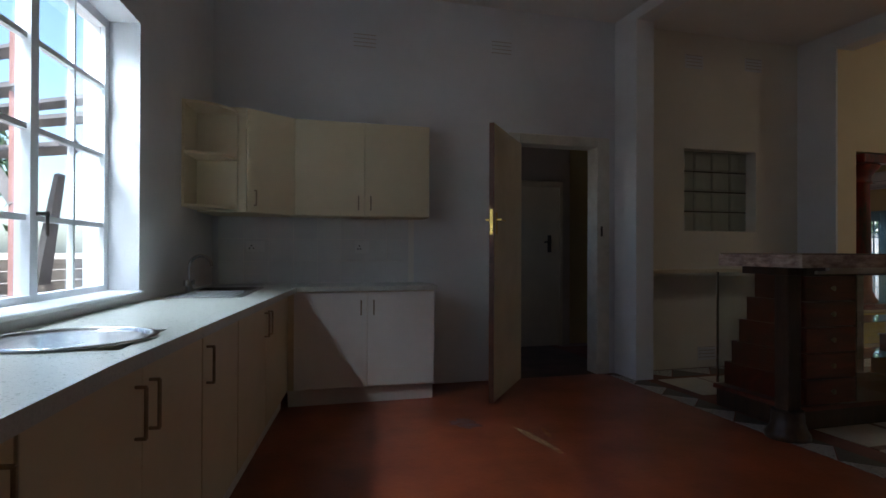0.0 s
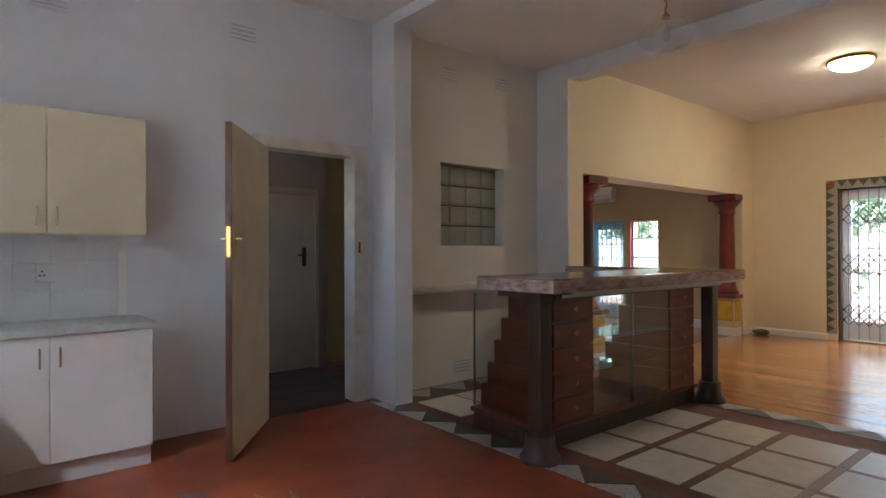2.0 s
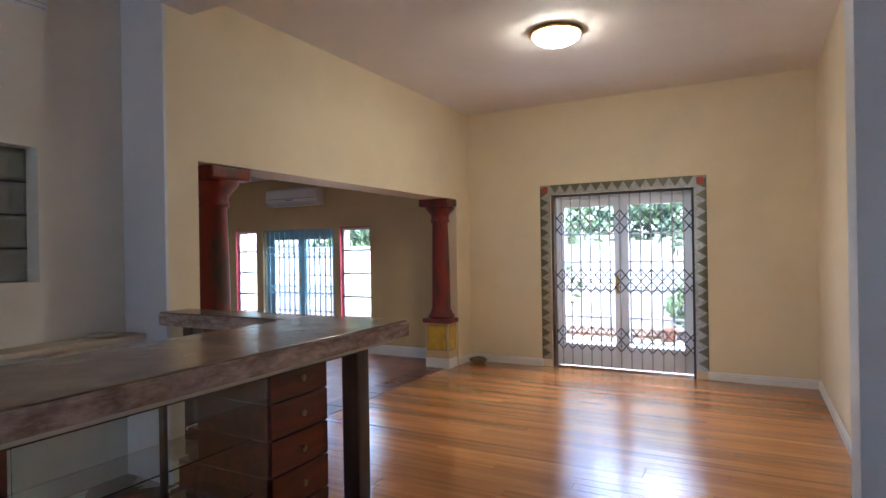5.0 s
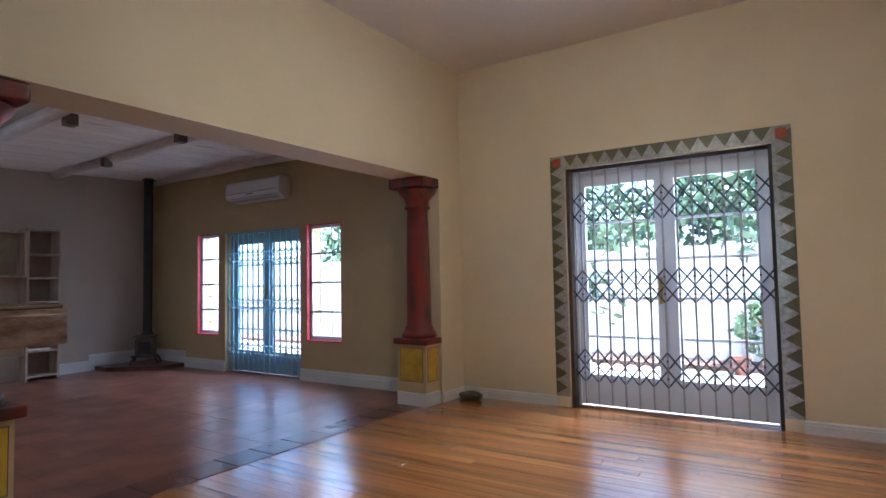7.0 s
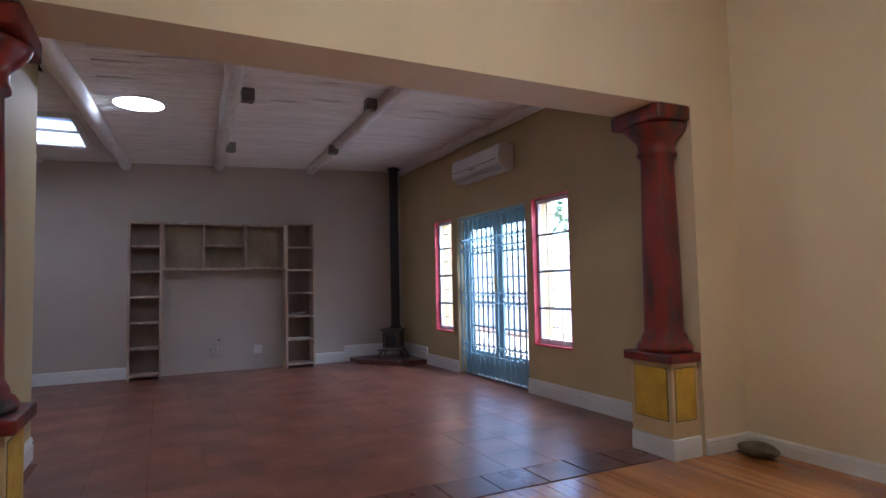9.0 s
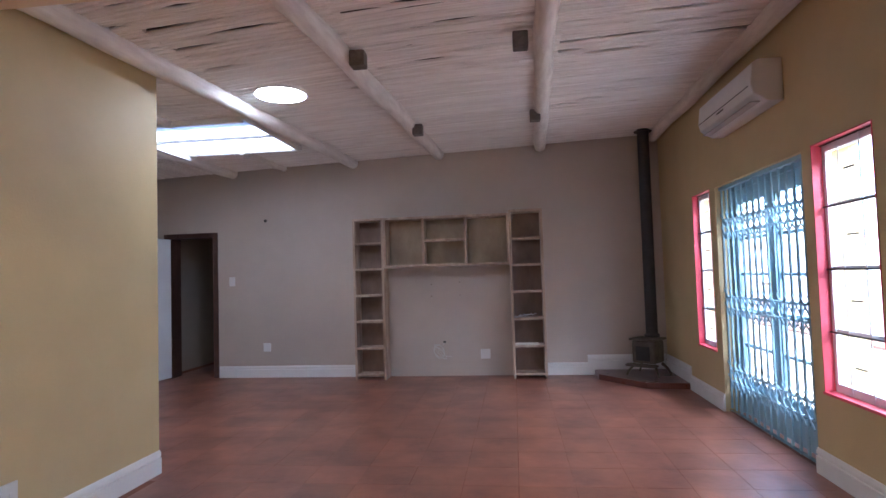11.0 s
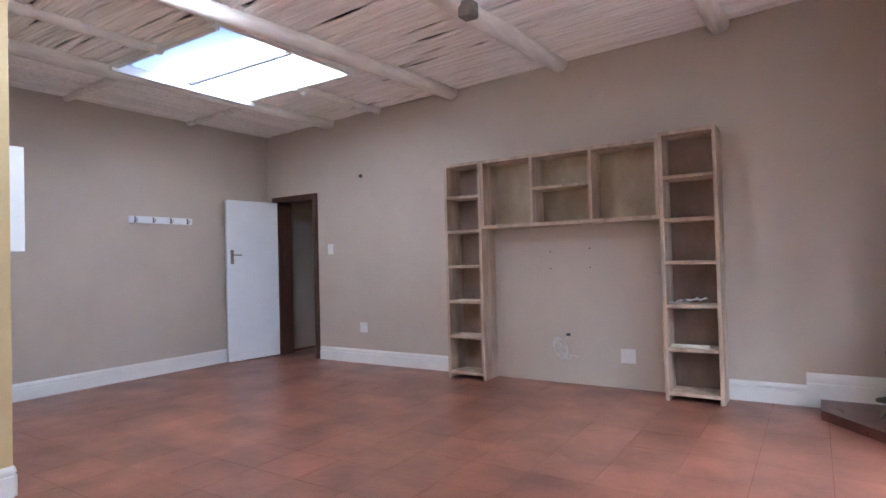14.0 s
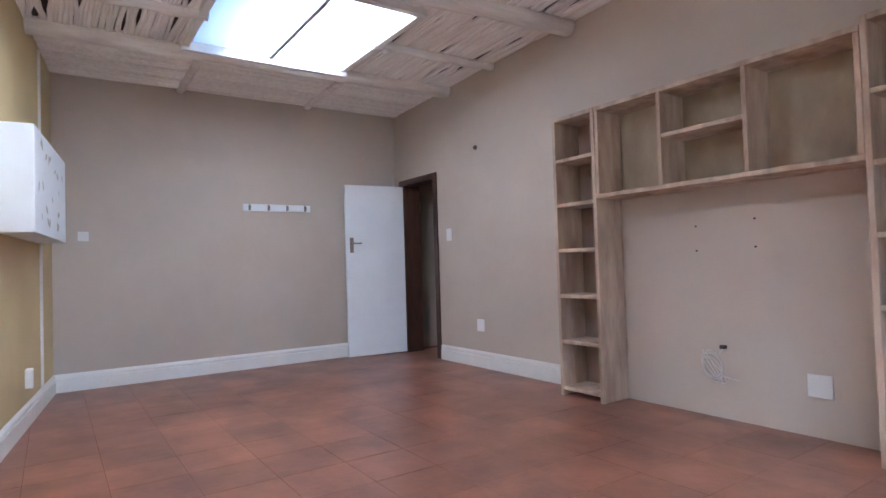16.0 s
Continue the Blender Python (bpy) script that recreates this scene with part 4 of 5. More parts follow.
def trellis(th, x, y0, y1, top, material, bands, pitch=0.105, upright=None, r=0.0085, half=0.064, wide=0.0055):
    """A folding security gate: uprights with three bands of riveted lattice."""
    n = round((y1 - y0) / pitch)
    p = (y1 - y0) / n
    for k in range(n + 1):
        y = min(max(y0 + p * k, y0 + 0.008), y1 - 0.008)
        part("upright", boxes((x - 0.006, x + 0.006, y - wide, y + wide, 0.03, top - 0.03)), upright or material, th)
    for zc in bands:
        bm = bmesh.new()
        for k in range(n):
            ya, yb = y0 + p * k, y0 + p * (k + 1)
            for z in (zc - half, zc + half):
                rod(bm, (x - 0.011, ya, z - half * 0.97), (x - 0.011, yb, z + half * 0.97), r, seg=4)
                rod(bm, (x + 0.011, ya, z + half * 0.97), (x + 0.011, yb, z - half * 0.97), r, seg=4)
                for yy in (ya, (ya + yb) / 2):
                    rod(bm, (x - 0.018, yy, z), (x + 0.018, yy, z), r * 1.3, seg=6)
        part("lattice", bm, material, th)
    part("top_track", boxes((x - 0.02, x + 0.02, y0, y1, top - 0.03, top - 0.001)), material, th)
    part("bottom_track", boxes((x - 0.02, x + 0.02, y0, y1, 0.001, 0.02)), M_STEEL, th)


def french_door(name, x, y0, y1, top, material, label, rows):
    th = group_thing(name, (x, (y0 + y1) / 2, 0), label, "door", kind="structure")
    part("door_frame", boxes((x - 0.04, x + 0.04, y0 + 0.001, y0 + 0.05, 0, top - 0.05), (x - 0.04, x + 0.04, y1 - 0.05, y1 - 0.001, 0, top - 0.05), (x - 0.04, x + 0.04, y0 + 0.001, y1 - 0.001, top - 0.05, top - 0.001)), material, th)
    mid = (y0 + y1) / 2
    for a, b, s in ((y0 + 0.052, mid - 0.002, 1), (mid + 0.002, y1 - 0.052, -1)):
        st = 0.085
        leaf = part("leaf", boxes((x - 0.022, x + 0.022, a, a + st, 0.012, top - 0.052), (x - 0.022, x + 0.022, b - st, b, 0.012, top - 0.052),
                                  (x - 0.022, x + 0.022, a + st, b - st, 0.012, 0.30), (x - 0.022, x + 0.022, a + st, b - st, top - 0.17, top - 0.052)), material, th)
        for k in range(1, rows):
            z = 0.30 + (top - 0.17 - 0.30) * k / rows
            part("glazing_bar", boxes((x - 0.015, x + 0.015, a + st, b - st, z - 0.012, z + 0.012)), material, leaf)
        pn = part("pane", boxes((x - 0.003, x + 0.003, a + st, b - st, 0.30, top - 0.17)), M_PANE, leaf)
        pn.visible_shadow = False
    bm = bmesh.new()
    box(bm, x - 0.030, x - 0.0225, mid + 0.035, mid + 0.07, 0.98, 1.22)
    rod(bm, (x - 0.03, mid + 0.05, 1.12), (x - 0.07, mid + 0.05, 1.12), 0.008, seg=8), rod(bm, (x - 0.066, mid + 0.05, 1.12), (x - 0.066, mid + 0.15, 1.12), 0.008, seg=8)
    part("door_handle", bm, M_BRASS, th, "brass lever handle on a plate")
    return th


french_door("door_french_dining", DE + 0.19, FY0, FY1, FT, M_WHITE, "white glazed french doors behind a folding security gate", 5)
th = group_thing("security_gate", (DE + 0.10, 3.6, 0), "dark steel folding security gate with three lattice bands", "gate")
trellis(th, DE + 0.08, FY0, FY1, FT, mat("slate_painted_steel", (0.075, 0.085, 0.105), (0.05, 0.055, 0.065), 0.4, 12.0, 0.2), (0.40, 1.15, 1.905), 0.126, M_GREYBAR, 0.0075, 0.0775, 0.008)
part("side_post", boxes((DE + 0.03, DE + 0.13, FY1 - 0.035, FY1 - 0.002, 0, FT - 0.002)), mat("rusty_channel", (0.06, 0.04, 0.03), (0.11, 0.07, 0.04), 0.6, 9.0, 0.4), th, "brown steel channel")
part("side_post", boxes((DE + 0.03, DE + 0.13, FY0 + 0.002, FY0 + 0.03, 0, FT - 0.002)), M_BLACK, th)
# mosaic surround
SUR = group_thing("mosaic_surround", (DE, 3.6, 0), "mosaic border of olive and silver triangles round the french doors", "mosaic")
for ya, yb, za in ((FY1, FY1 + 0.14, 0.10), (FY0 - 0.14, FY0, 0.10), (FY0, FY1, FT)):
    part("backing", boxes((DE - 0.006, DE - 0.001, ya, yb, za, FT + 0.13)), M_SILVERCHIP, SUR, "silver chips")


def tri_mesh(name, material):
    bm = bmesh.new()
    prism(bm, [(-0.5, 0), (0.5, 0), (0, 1)], 0, 0.004)
    return mesh_data(name, bm, material)


TRI_G = tri_mesh("triangle_tile", M_GREENCHIP)
FACE_W = Matrix(((0, 0, -1, 0), (1, 0, 0, 0), (0, 1, 0, 0), (0, 0, 0, 1)))   # local x along y, y up, z out of the wall
nt = 17
for k in range(nt):
    z = 0.12 + (FT - 0.02) * (k + 0.5) / nt
    h = FT / nt
    for y, s in ((FY1 + 0.138, -1), (FY0 - 0.138, 1)):
        piece("triangle_tile", TRI_G, Matrix.Translation((DE - 0.0062, y, z)) @ FACE_W @ Matrix.Rotation(radians(90 if s < 0 else -90), 4, "Z") @ Matrix.Diagonal((h, 0.115, 1, 1)), SUR)
for k in range(13):
    y = FY0 + (FY1 - FY0) * (k + 0.5) / 13
    piece("triangle_tile", TRI_G, Matrix.Translation((DE - 0.0062, y, FT + 0.128)) @ FACE_W @ Matrix.Rotation(radians(180), 4, "Z") @ Matrix.Diagonal((0.14, 0.11, 1, 1)), SUR)
for y in (FY1 + 0.07, FY0 - 0.07):
    part("corner_tile", boxes((DE - 0.011, DE - 0.0062, y - 0.04, y + 0.04, FT + 0.03, FT + 0.11)), M_REDCHIP, SUR, "red corner tile")

# columns on painted plinths
for cx, cy, x0, x1 in ((5.47, 5.96, 5.28, 5.64), (9.19, 5.91, 9.045, 9.275)):
    y0, y1 = cy - 0.18, cy + 0.17
    th = group_thing("column", (cx, cy, 0), "dark red marbled column on a sandy plinth with yellow panels", "column", "columns at the opening")
    pl = part("plinth", boxes((x0, x1, y0, y1, 0.13, 0.60)), M_PLINTH, th, "sandy painted plinth")
    part("plinth_base", bevelled(boxes((x0 - 0.015 if cx > 7 else x0, x1 if cx > 7 else x1 + 0.015, y0 - 0.015, y1, 0.0, 0.129)), 0.004, 1), M_TRIM, th, "white base board")
    for a, b, face in ((x0 + 0.03, x1 - 0.03, "s"), (y0 + 0.04, y1 - 0.04, "e")):
        if face == "s":
            part("panel", boxes((a, b, y0 - 0.005, y0 - 0.001, 0.24, 0.565)), M_YPANEL, pl, "yellow sponged panel")
            part("panel_line", boxes((a - 0.006, b + 0.006, y0 - 0.003, y0 - 0.0008, 0.234, 0.571)), M_GREENCHIP, pl, "thin dark outline")
        else:
            xs, s = (x0, -1) if cx > 7 else (x1, 1)
            part("panel", boxes((xs + s * 0.005, xs + s * 0.001, a, b, 0.24, 0.565)), M_YPANEL, pl, "yellow sponged panel")
            part("panel_line", boxes((xs + s * 0.003, xs + s * 0.0008, a - 0.006, b + 0.006, 0.234, 0.571)), M_GREENCHIP, pl, "thin dark outline")
    xr = (x0 - 0.035, x1) if cx > 7 else (x0, x1 + 0.04)
    part("base_slab", bevelled(boxes((*xr, y0 - 0.04, y1 + 0.03, 0.601, 0.66)), 0.012, 2), M_COLRED, th)
    part("shaft", lathe(bmesh.new(), [(0.175, 0.66), (0.18, 0.69), (0.165, 0.715), (0.15, 0.725), (0.145, 0.755), (0.128, 0.785), (0.125, 0.9), (0.121, 1.3), (0.111, 1.75), (0.106, 1.95), (0.13, 1.965), (0.13, 1.985),
                                      (0.12, 2.0), (0.122, 2.05), (0.15, 2.085), (0.185, 2.12), (0.20, 2.15), (0.20, 2.165)], cx, cy, 36), M_COLRED, th)
    part("abacus", bevelled(boxes((xr[0] - (0.02 if cx > 7 else 0), xr[1] - (0 if cx > 7 else 0.01), y0 - 0.04, y1 + 0.05, 2.166, 2.268)), 0.02, 3), M_COLRED, th)
bm = bmesh.new()
bmesh.ops.create_icosphere(bm, subdivisions=3, radius=1.0)
for v in bm.verts:
    v.co *= 1 + 0.12 * noise.noise(v.co * 1.7)
bmesh.ops.transform(bm, matrix=Matrix.Translation((9.58, 5.55, 0.042)) @ Matrix.Diagonal((0.09, 0.13, 0.045, 1)), verts=bm.verts[:])
thing("door_stop_stone", bm, M_STOVE, "rounded dark stone on the boards by the skirting", "stone")

# ---- living room ----
# slim windows with painted reveals
for nm, (y0, y1) in (("window_2", Y2), ("window_3", Y1)):
    th = group_thing(nm, (LE + 0.15, (y0 + y1) / 2, SILL), "slim barred window in a pink-red painted reveal", "window", kind="structure")
    t = 0.006
    part("reveal", boxes((LE - 0.004, LE + 0.095, y0, y0 + t, SILL, HEAD), (LE - 0.004, LE + 0.095, y1 - t, y1, SILL, HEAD), (LE - 0.004, LE + 0.095, y0 + t, y1 - t, HEAD - t, HEAD)), M_PINK, th, "pink-red painted reveal")
    part("window_sill", boxes((LE - 0.012, LE + 0.095, y0, y1, SILL - 0.004, SILL + 0.012)), M_PINK, th, "pink-red painted sill")
    xa, xb = LE + 0.055, LE + 0.095
    part("window_frame", boxes((xa, xb, y0 + t, y0 + 0.04, SILL + 0.012, HEAD - t), (xa, xb, y1 - 0.04, y1 - t, SILL + 0.012, HEAD - t), (xa, xb, y0 + 0.04, y1 - 0.04, SILL + 0.012, SILL + 0.06), (xa, xb, y0 + 0.04, y1 - 0.04, HEAD - 0.05, HEAD - t)), M_WHITE, th)
    for k in range(1, 4):
        z = SILL + (HEAD - SILL) * k / 4
        part("glazing_bar", boxes((xa + 0.01, xb - 0.01, y0 + 0.04, y1 - 0.04, z - 0.01, z + 0.01)), M_WHITE, th)
    for k in range(4):
        z = SILL + (HEAD - SILL) * (k + 0.5) / 4
        part("burglar_bar", boxes((xa - 0.016, xa - 0.008, y0 + 0.012, y1 - 0.012, z + 0.17, z + 0.18)), M_BLACK, th, "thin black bar")
        part("burglar_tab", boxes((xa - 0.016, xa - 0.008, (y0 + y1) / 2 - 0.05, (y0 + y1) / 2 + 0.05, z - 0.004, z + 0.004)), M_BLACK, th, "short black bar")
    for f in (0.33, 0.67):
        y = y0 + (y1 - y0) * f
        part("burglar_bar", boxes((xa - 0.014, xa - 0.009, y - 0.003, y + 0.003, SILL + 0.02, HEAD - 0.01)), M_WHITE, th, "thin upright bar")
    pn = part("pane", boxes((xa + 0.018, xa + 0.022, y0 + 0.04, y1 - 0.04, SILL + 0.06, HEAD - 0.05)), M_PANE, th)
    pn.visible_shadow = False
french_door("door_french_living", LE + 0.15, LDY0, LDY1, LDT, M_TEAL, "teal glazed french doors behind a folding security gate", 5)
th = group_thing("security_gate", (LE + 0.10, 8.8, 0), "teal folding security gate with three lattice bands", "gate")
trellis(th, LE + 0.05, LDY0, LDY1, LDT, M_TEAL, (0.33, 0.95, 1.61), 0.111, r=0.0068, half=0.056, wide=0.011)
# air conditioner
th = group_thing("air_conditioner", (LE - 0.1, 8.78, 2.34), "white wall-mounted air conditioner above the glazed doors", "air conditioner")
bm = bmesh.new()
prof = [(LE - 0.002, 2.34), (LE - 0.10, 2.34), (LE - 0.19, 2.40), (LE - 0.205, 2.46), (LE - 0.19, 2.60), (LE - 0.15, 2.625), (LE - 0.002, 2.625)]
r0, r1 = ([bm.verts.new((x, y, z)) for x, z in prof] for y in (8.22, 9.31))
for k in range(len(prof)):
    j = (k + 1) % len(prof)
    bm.faces.new((r0[k], r0[j], r1[j], r1[k]))
bm.faces.new(r0), bm.faces.new(r1[::-1])
part("casing", bevelled(bm, 0.01, 2), M_PLASTIC, th)
part("flap", bevelled(boxes((LE - 0.185, LE - 0.12, 8.28, 9.25, 2.352, 2.358), m=Matrix.Translation((-0.004, 0, 0.0))), 0.002, 1), M_PAPER, th, "grey outlet flap")
part("grille_line", boxes((LE - 0.2075, LE - 0.2055, 8.26, 9.27, 2.452, 2.458)), M_BLACK, th, "dark panel gap")
part("display", boxes((LE - 0.2075, LE - 0.2056, 8.72, 8.86, 2.425, 2.437)), M_BLACK, th, "small dark display")
M_SPOT = mat("dull_grey_metal", (0.22, 0.20, 0.18), (0.15, 0.135, 0.12), 0.5, 20.0, 0.2, metal=0.4)
# spot fittings on the poles
for x, y in ((7.86, 7.97), (6.79, 7.93), (8.02, 9.81), (6.86, 9.90)):
    z = lceil(x, y) - 0.06
    th = group_thing("spot_lamp", (x, y, z), "small square unlit spotlight on a ceiling pole", "lamp", "ceiling spots")
    part("housing", bevelled(boxes((x - 0.05, x + 0.05, y - 0.05, y + 0.05, z - 0.075, z + 0.03)), 0.006, 1), M_SPOT, th)
    part("lens", lathe(bmesh.new(), [(0.04, z - 0.066), (0.03, z - 0.061)], x, y, 16), M_STEEL, th)
# light tube
th = group_thing("light_tube", (5.98, 8.58, lceil(5.98, 8.58)), "bright round daylight tube diffuser in the ceiling", "lamp")
part("ring", lathe(bmesh.new(), [(0.205, lceil(5.98, 8.58) - 0.012), (0.21, lceil(5.98, 8.58) - 0.005), (0.20, lceil(5.98, 8.58) + 0.03)], 5.98, 8.58, 36), M_TRIM, th)
part("diffuser", lathe(bmesh.new(), [(0.195, lceil(5.98, 8.58) - 0.014), (0.14, lceil(5.98, 8.58) - 0.024), (0.05, lceil(5.98, 8.58) - 0.028)], 5.98, 8.58, 36), glow("daylight_diffuser", (0.95, 0.98, 1.0), 2.0), th, "bright diffuser")
th = group_thing("bare_bulb", (4.80, 10.42, lceil(4.8) - 0.07), "white bulb holder on the short pole by the skylight", "lamp")
part("bulb", lathe(bmesh.new(), [(0.012, 2.645), (0.034, 2.66), (0.034, 2.685), (0.018, 2.71)], 4.80, 10.42, 16), M_PLASTIC, th)

# shelving unit: two towers and a bridge
UNIT = group_thing("shelving_unit", (6.95, 11.36, 0), "limed pine shelving unit, two towers joined by a bridge, nearly empty", "shelf")
FR, BK, TP = 11.235, LN - 0.004, 1.995


def board(name, *r, material=None, label=""):
    return part(name, bevelled(boxes(r), 0.003, 1), material or M_SHELF, UNIT, label)


T1, T2 = (5.78, 6.17), (7.72, 8.125)
for a, b, top in ((*T1, TP), (*T2, TP + 0.035)):
    board("side_panel", a, a + 0.028, FR, BK, 0, top)
    board("side_panel", b - 0.028, b, FR, BK, 0, top)
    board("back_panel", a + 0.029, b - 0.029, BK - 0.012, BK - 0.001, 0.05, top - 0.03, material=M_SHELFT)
    board("tower_top", a + 0.0285, b - 0.0285, FR, BK - 0.013, top - 0.028, top)
    for z in (0.055, 0.385, 0.71, 1.035, 1.36, 1.68):
        board("shelf_board", a + 0.0285, b - 0.0285, FR + 0.002, BK - 0.013, z - 0.013, z + 0.013)
bx = (6.172, 6.68, 7.20, 7.718)
board("bridge_top", bx[0], bx[3], FR + 0.001, BK, TP - 0.03, TP - 0.002)
board("bridge_bottom", bx[0], bx[3], FR + 0.001, BK, 1.375, 1.403)
for x in (6.186, 6.665, 7.185, 7.704):
    board("upright", x - 0.013, x + 0.013, FR + 0.003, BK - 0.013, 1.4035, TP - 0.0305)
board("bridge_shelf", 6.679, 7.171, FR + 0.004, BK - 0.013, 1.685, 1.71)
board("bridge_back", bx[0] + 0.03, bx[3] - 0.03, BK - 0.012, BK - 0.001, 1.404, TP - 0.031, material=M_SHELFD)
# things left on the shelves
random.seed(11)
SCRAPS = group_thing("paper_scraps", (7.9, 11.3, 0.724), "crumpled grey paper scraps on a pine shelf", "paper")
for k in range(5):
    x = 7.80 + 0.045 * k
    bm = boxes((-0.045, 0.045, -0.03, 0.03, -0.0015, 0.0015))
    bmesh.ops.subdivide_edges(bm, edges=bm.edges[:], cuts=5, use_grid_fill=True)
    for v in bm.verts:
        v.co.z += 0.012 + 0.03 * noise.noise(Vector((v.co.x * 22 + k * 3.1, v.co.y * 22, k)))
    bmesh.ops.transform(bm, matrix=Matrix.Translation((x, 11.29 + 0.02 * (k % 3), 0.729 + 0.005 * k)) @ Matrix.Rotation(k * 1.1, 4, "Z"), verts=bm.verts[:])
    part("scrap", bm, M_PAPER, SCRAPS)
thing("wooden_batten", bevelled(boxes((7.76, 8.03, 11.27, 11.31, 0.3985, 0.42)), 0.003, 1), M_FRAME, "pale short wooden batten lying on a pine shelf", "batten")
# sockets, cable, nails
socket((7.38, LN, 0.27), "-y", 0.12, 0.12, "white double wall socket inside the shelving unit", holes=False)
socket((4.53, LN, 0.39), "-y", 0.10, 0.11, "white wall socket above the baseboard", holes=False)
socket((4.06, LN, 1.26), "-y", 0.08, 0.12, "white light switch beside the door", holes=False)
socket((LW, 8.43, 1.30), "+x", 0.08, 0.08, "white wall socket plate on the taupe wall")
th = group_thing("tv_cable", (6.82, LN, 0.3), "coiled white cable hanging from a hole in the wall", "cable")
bm = bmesh.new()
rnd = random.Random(8)
for turn in range(6):
    ra, rb, ox, oz, tw = rnd.uniform(0.055, 0.085), rnd.uniform(0.065, 0.095), rnd.uniform(-0.02, 0.02), rnd.uniform(-0.02, 0.015), rnd.uniform(0, 3)
    pts = [Vector((6.81 + ox + ra * math.cos(a + tw), LN - 0.008 - 0.005 * turn, 0.30 + oz + rb * math.sin(a))) for a in [math.pi * 2 * k / 20 for k in range(21)]]
    for p, q in zip(pts, pts[1:]):
        rod(bm, p, q, 0.0035, seg=5)
rod(bm, (6.84, LN - 0.012, 0.38), (6.87, LN - 0.002, 0.42), 0.004, seg=5), rod(bm, (6.87, LN - 0.015, 0.25), (6.96, LN - 0.015, 0.24), 0.004, seg=5)
part("coil", bm, M_CABLE, th)
part("plug", boxes((6.855, 6.885, LN - 0.03, LN - 0.002, 0.415, 0.435)), M_BLACK, th, "small black plug")
for x, z in ((6.72, 1.15), (7.08, 1.17), (6.72, 1.0), (7.08, 1.01)):
    bm = bmesh.new()
    rod(bm, (x, LN, z), (x, LN - 0.006, z), 0.006, seg=8)
    thing("wall_plug", bm, M_IRON, "small dark screw hole plug in the taupe wall", "wall plug", "screw plugs")
bm = bmesh.new()
rod(bm, (4.53, LN, 2.05), (4.53, LN - 0.02, 2.05), 0.022, 0.016, seg=12)
thing("wall_plug", bm, M_IRON, "dark round cable outlet on the taupe wall", "outlet")
# hook rail
th = group_thing("hook_rail", (LW, 10.14, 1.59), "white wooden rail with four metal hooks", "hook rail")
part("rail", bevelled(boxes((LW + 0.001, LW + 0.02, 9.77, 10.46, 1.555, 1.625)), 0.004, 1), M_WHITE, th)
for k in range(4):
    y = 9.83 + 0.19 * k
    bm = bmesh.new()
    box(bm, LW + 0.0202, LW + 0.023, y - 0.010, y + 0.010, 1.561, 1.619)
    rod(bm, (LW + 0.022, y, 1.577), (LW + 0.055, y, 1.572), 0.004, seg=6), rod(bm, (LW + 0.055, y, 1.572), (LW + 0.062, y, 1.604), 0.004, seg=6)
    part("hook", bm, M_STEEL, th)
# white open door and dark frame
structure("trim_door_living", boxes((DX0 - 0.06, DX0 + 0.055, LN - 0.015, LN + 0.19, 0, DT + 0.06), (DX1 - 0.004, DX1 + 0.06, LN - 0.015, LN + 0.16, 0, DT + 0.06), (DX0 + 0.055, DX1 - 0.004, LN - 0.015, LN + 0.16, DT - 0.004, DT + 0.06)), M_DARKFRAME, "dark stained door frame")
hinge, free = Vector((3.185, LN - 0.02, 0)), Vector((3.115, 10.80, 0))
LEAF2 = Matrix.Translation(hinge) @ Matrix.Rotation(math.atan2((free - hinge).y, (free - hinge).x), 4, "Z")
th = group_thing("door_2", hinge, "white flush door standing open against the wall", "door", kind="structure")
part("leaf", bevelled(boxes((0.0, 0.68, -0.018, 0.018, 0.012, DT - 0.01), m=LEAF2), 0.002, 1), M_WHITE, th)
bm = bmesh.new()
box(bm, 0.60, 0.64, 0.0182, 0.024, 1.12, 1.28), rod(bm, (0.62, 0.02, 1.22), (0.62, 0.06, 1.22), 0.008, seg=8), rod(bm, (0.62, 0.055, 1.22), (0.52, 0.055, 1.22), 0.008, seg=8)
bmesh.ops.transform(bm, matrix=LEAF2, verts=bm.verts[:])
part("door_handle", bm, M_STEEL, th, "steel lever handle on a plate")
# white wall box with a stencilled face on the yellow wall
BOXM = Matrix.Translation((4.93, 8.135, 1.21)) @ Matrix.Rotation(radians(-7.4), 4, "Z")
th = group_thing("wall_cupboard", BOXM.translation, "white wall cupboard with faint grey leaf stencils on its front", "cupboard")
part("body", bevelled(boxes((-1.25, 0, -0.19, -0.001, 0, 0.60), m=BOXM), 0.004, 1), M_WHITE, th)
random.seed(3)
for k in range(22):
    x, z, s, t = random.uniform(-1.15, -0.08), random.uniform(0.06, 0.54), random.uniform(0.02, 0.05), random.uniform(0, 6.28)
    bm = bmesh.new()
    bm.faces.new([bm.verts.new(BOXM @ Vector((x + s * u * math.cos(t) - s * 0.4 * w * math.sin(t), 0.002, z + s * u * math.sin(t) + s * 0.4 * w * math.cos(t)))) for u, w in ((-1, 0), (-0.4, -1), (0.4, -1), (1, 0), (0.4, 1), (-0.4, 1))])
    part("stencil_leaf", bm, M_PAPER, th, "faint grey stencilled leaf" if k == 0 else "")
th = group_thing("cable_trunking", (3.62, 8.13, 0), "white cable trunking up the ochre wall with a small box", "trunking")
part("channel", boxes((3.55, 3.60, 8.132, 8.150, 0.15, 2.66)), M_PLASTIC, th)
part("junction_box", bevelled(boxes((4.10, 4.19, 8.055, 8.10, 0.25, 0.37)), 0.004, 1), M_PLASTIC, th)
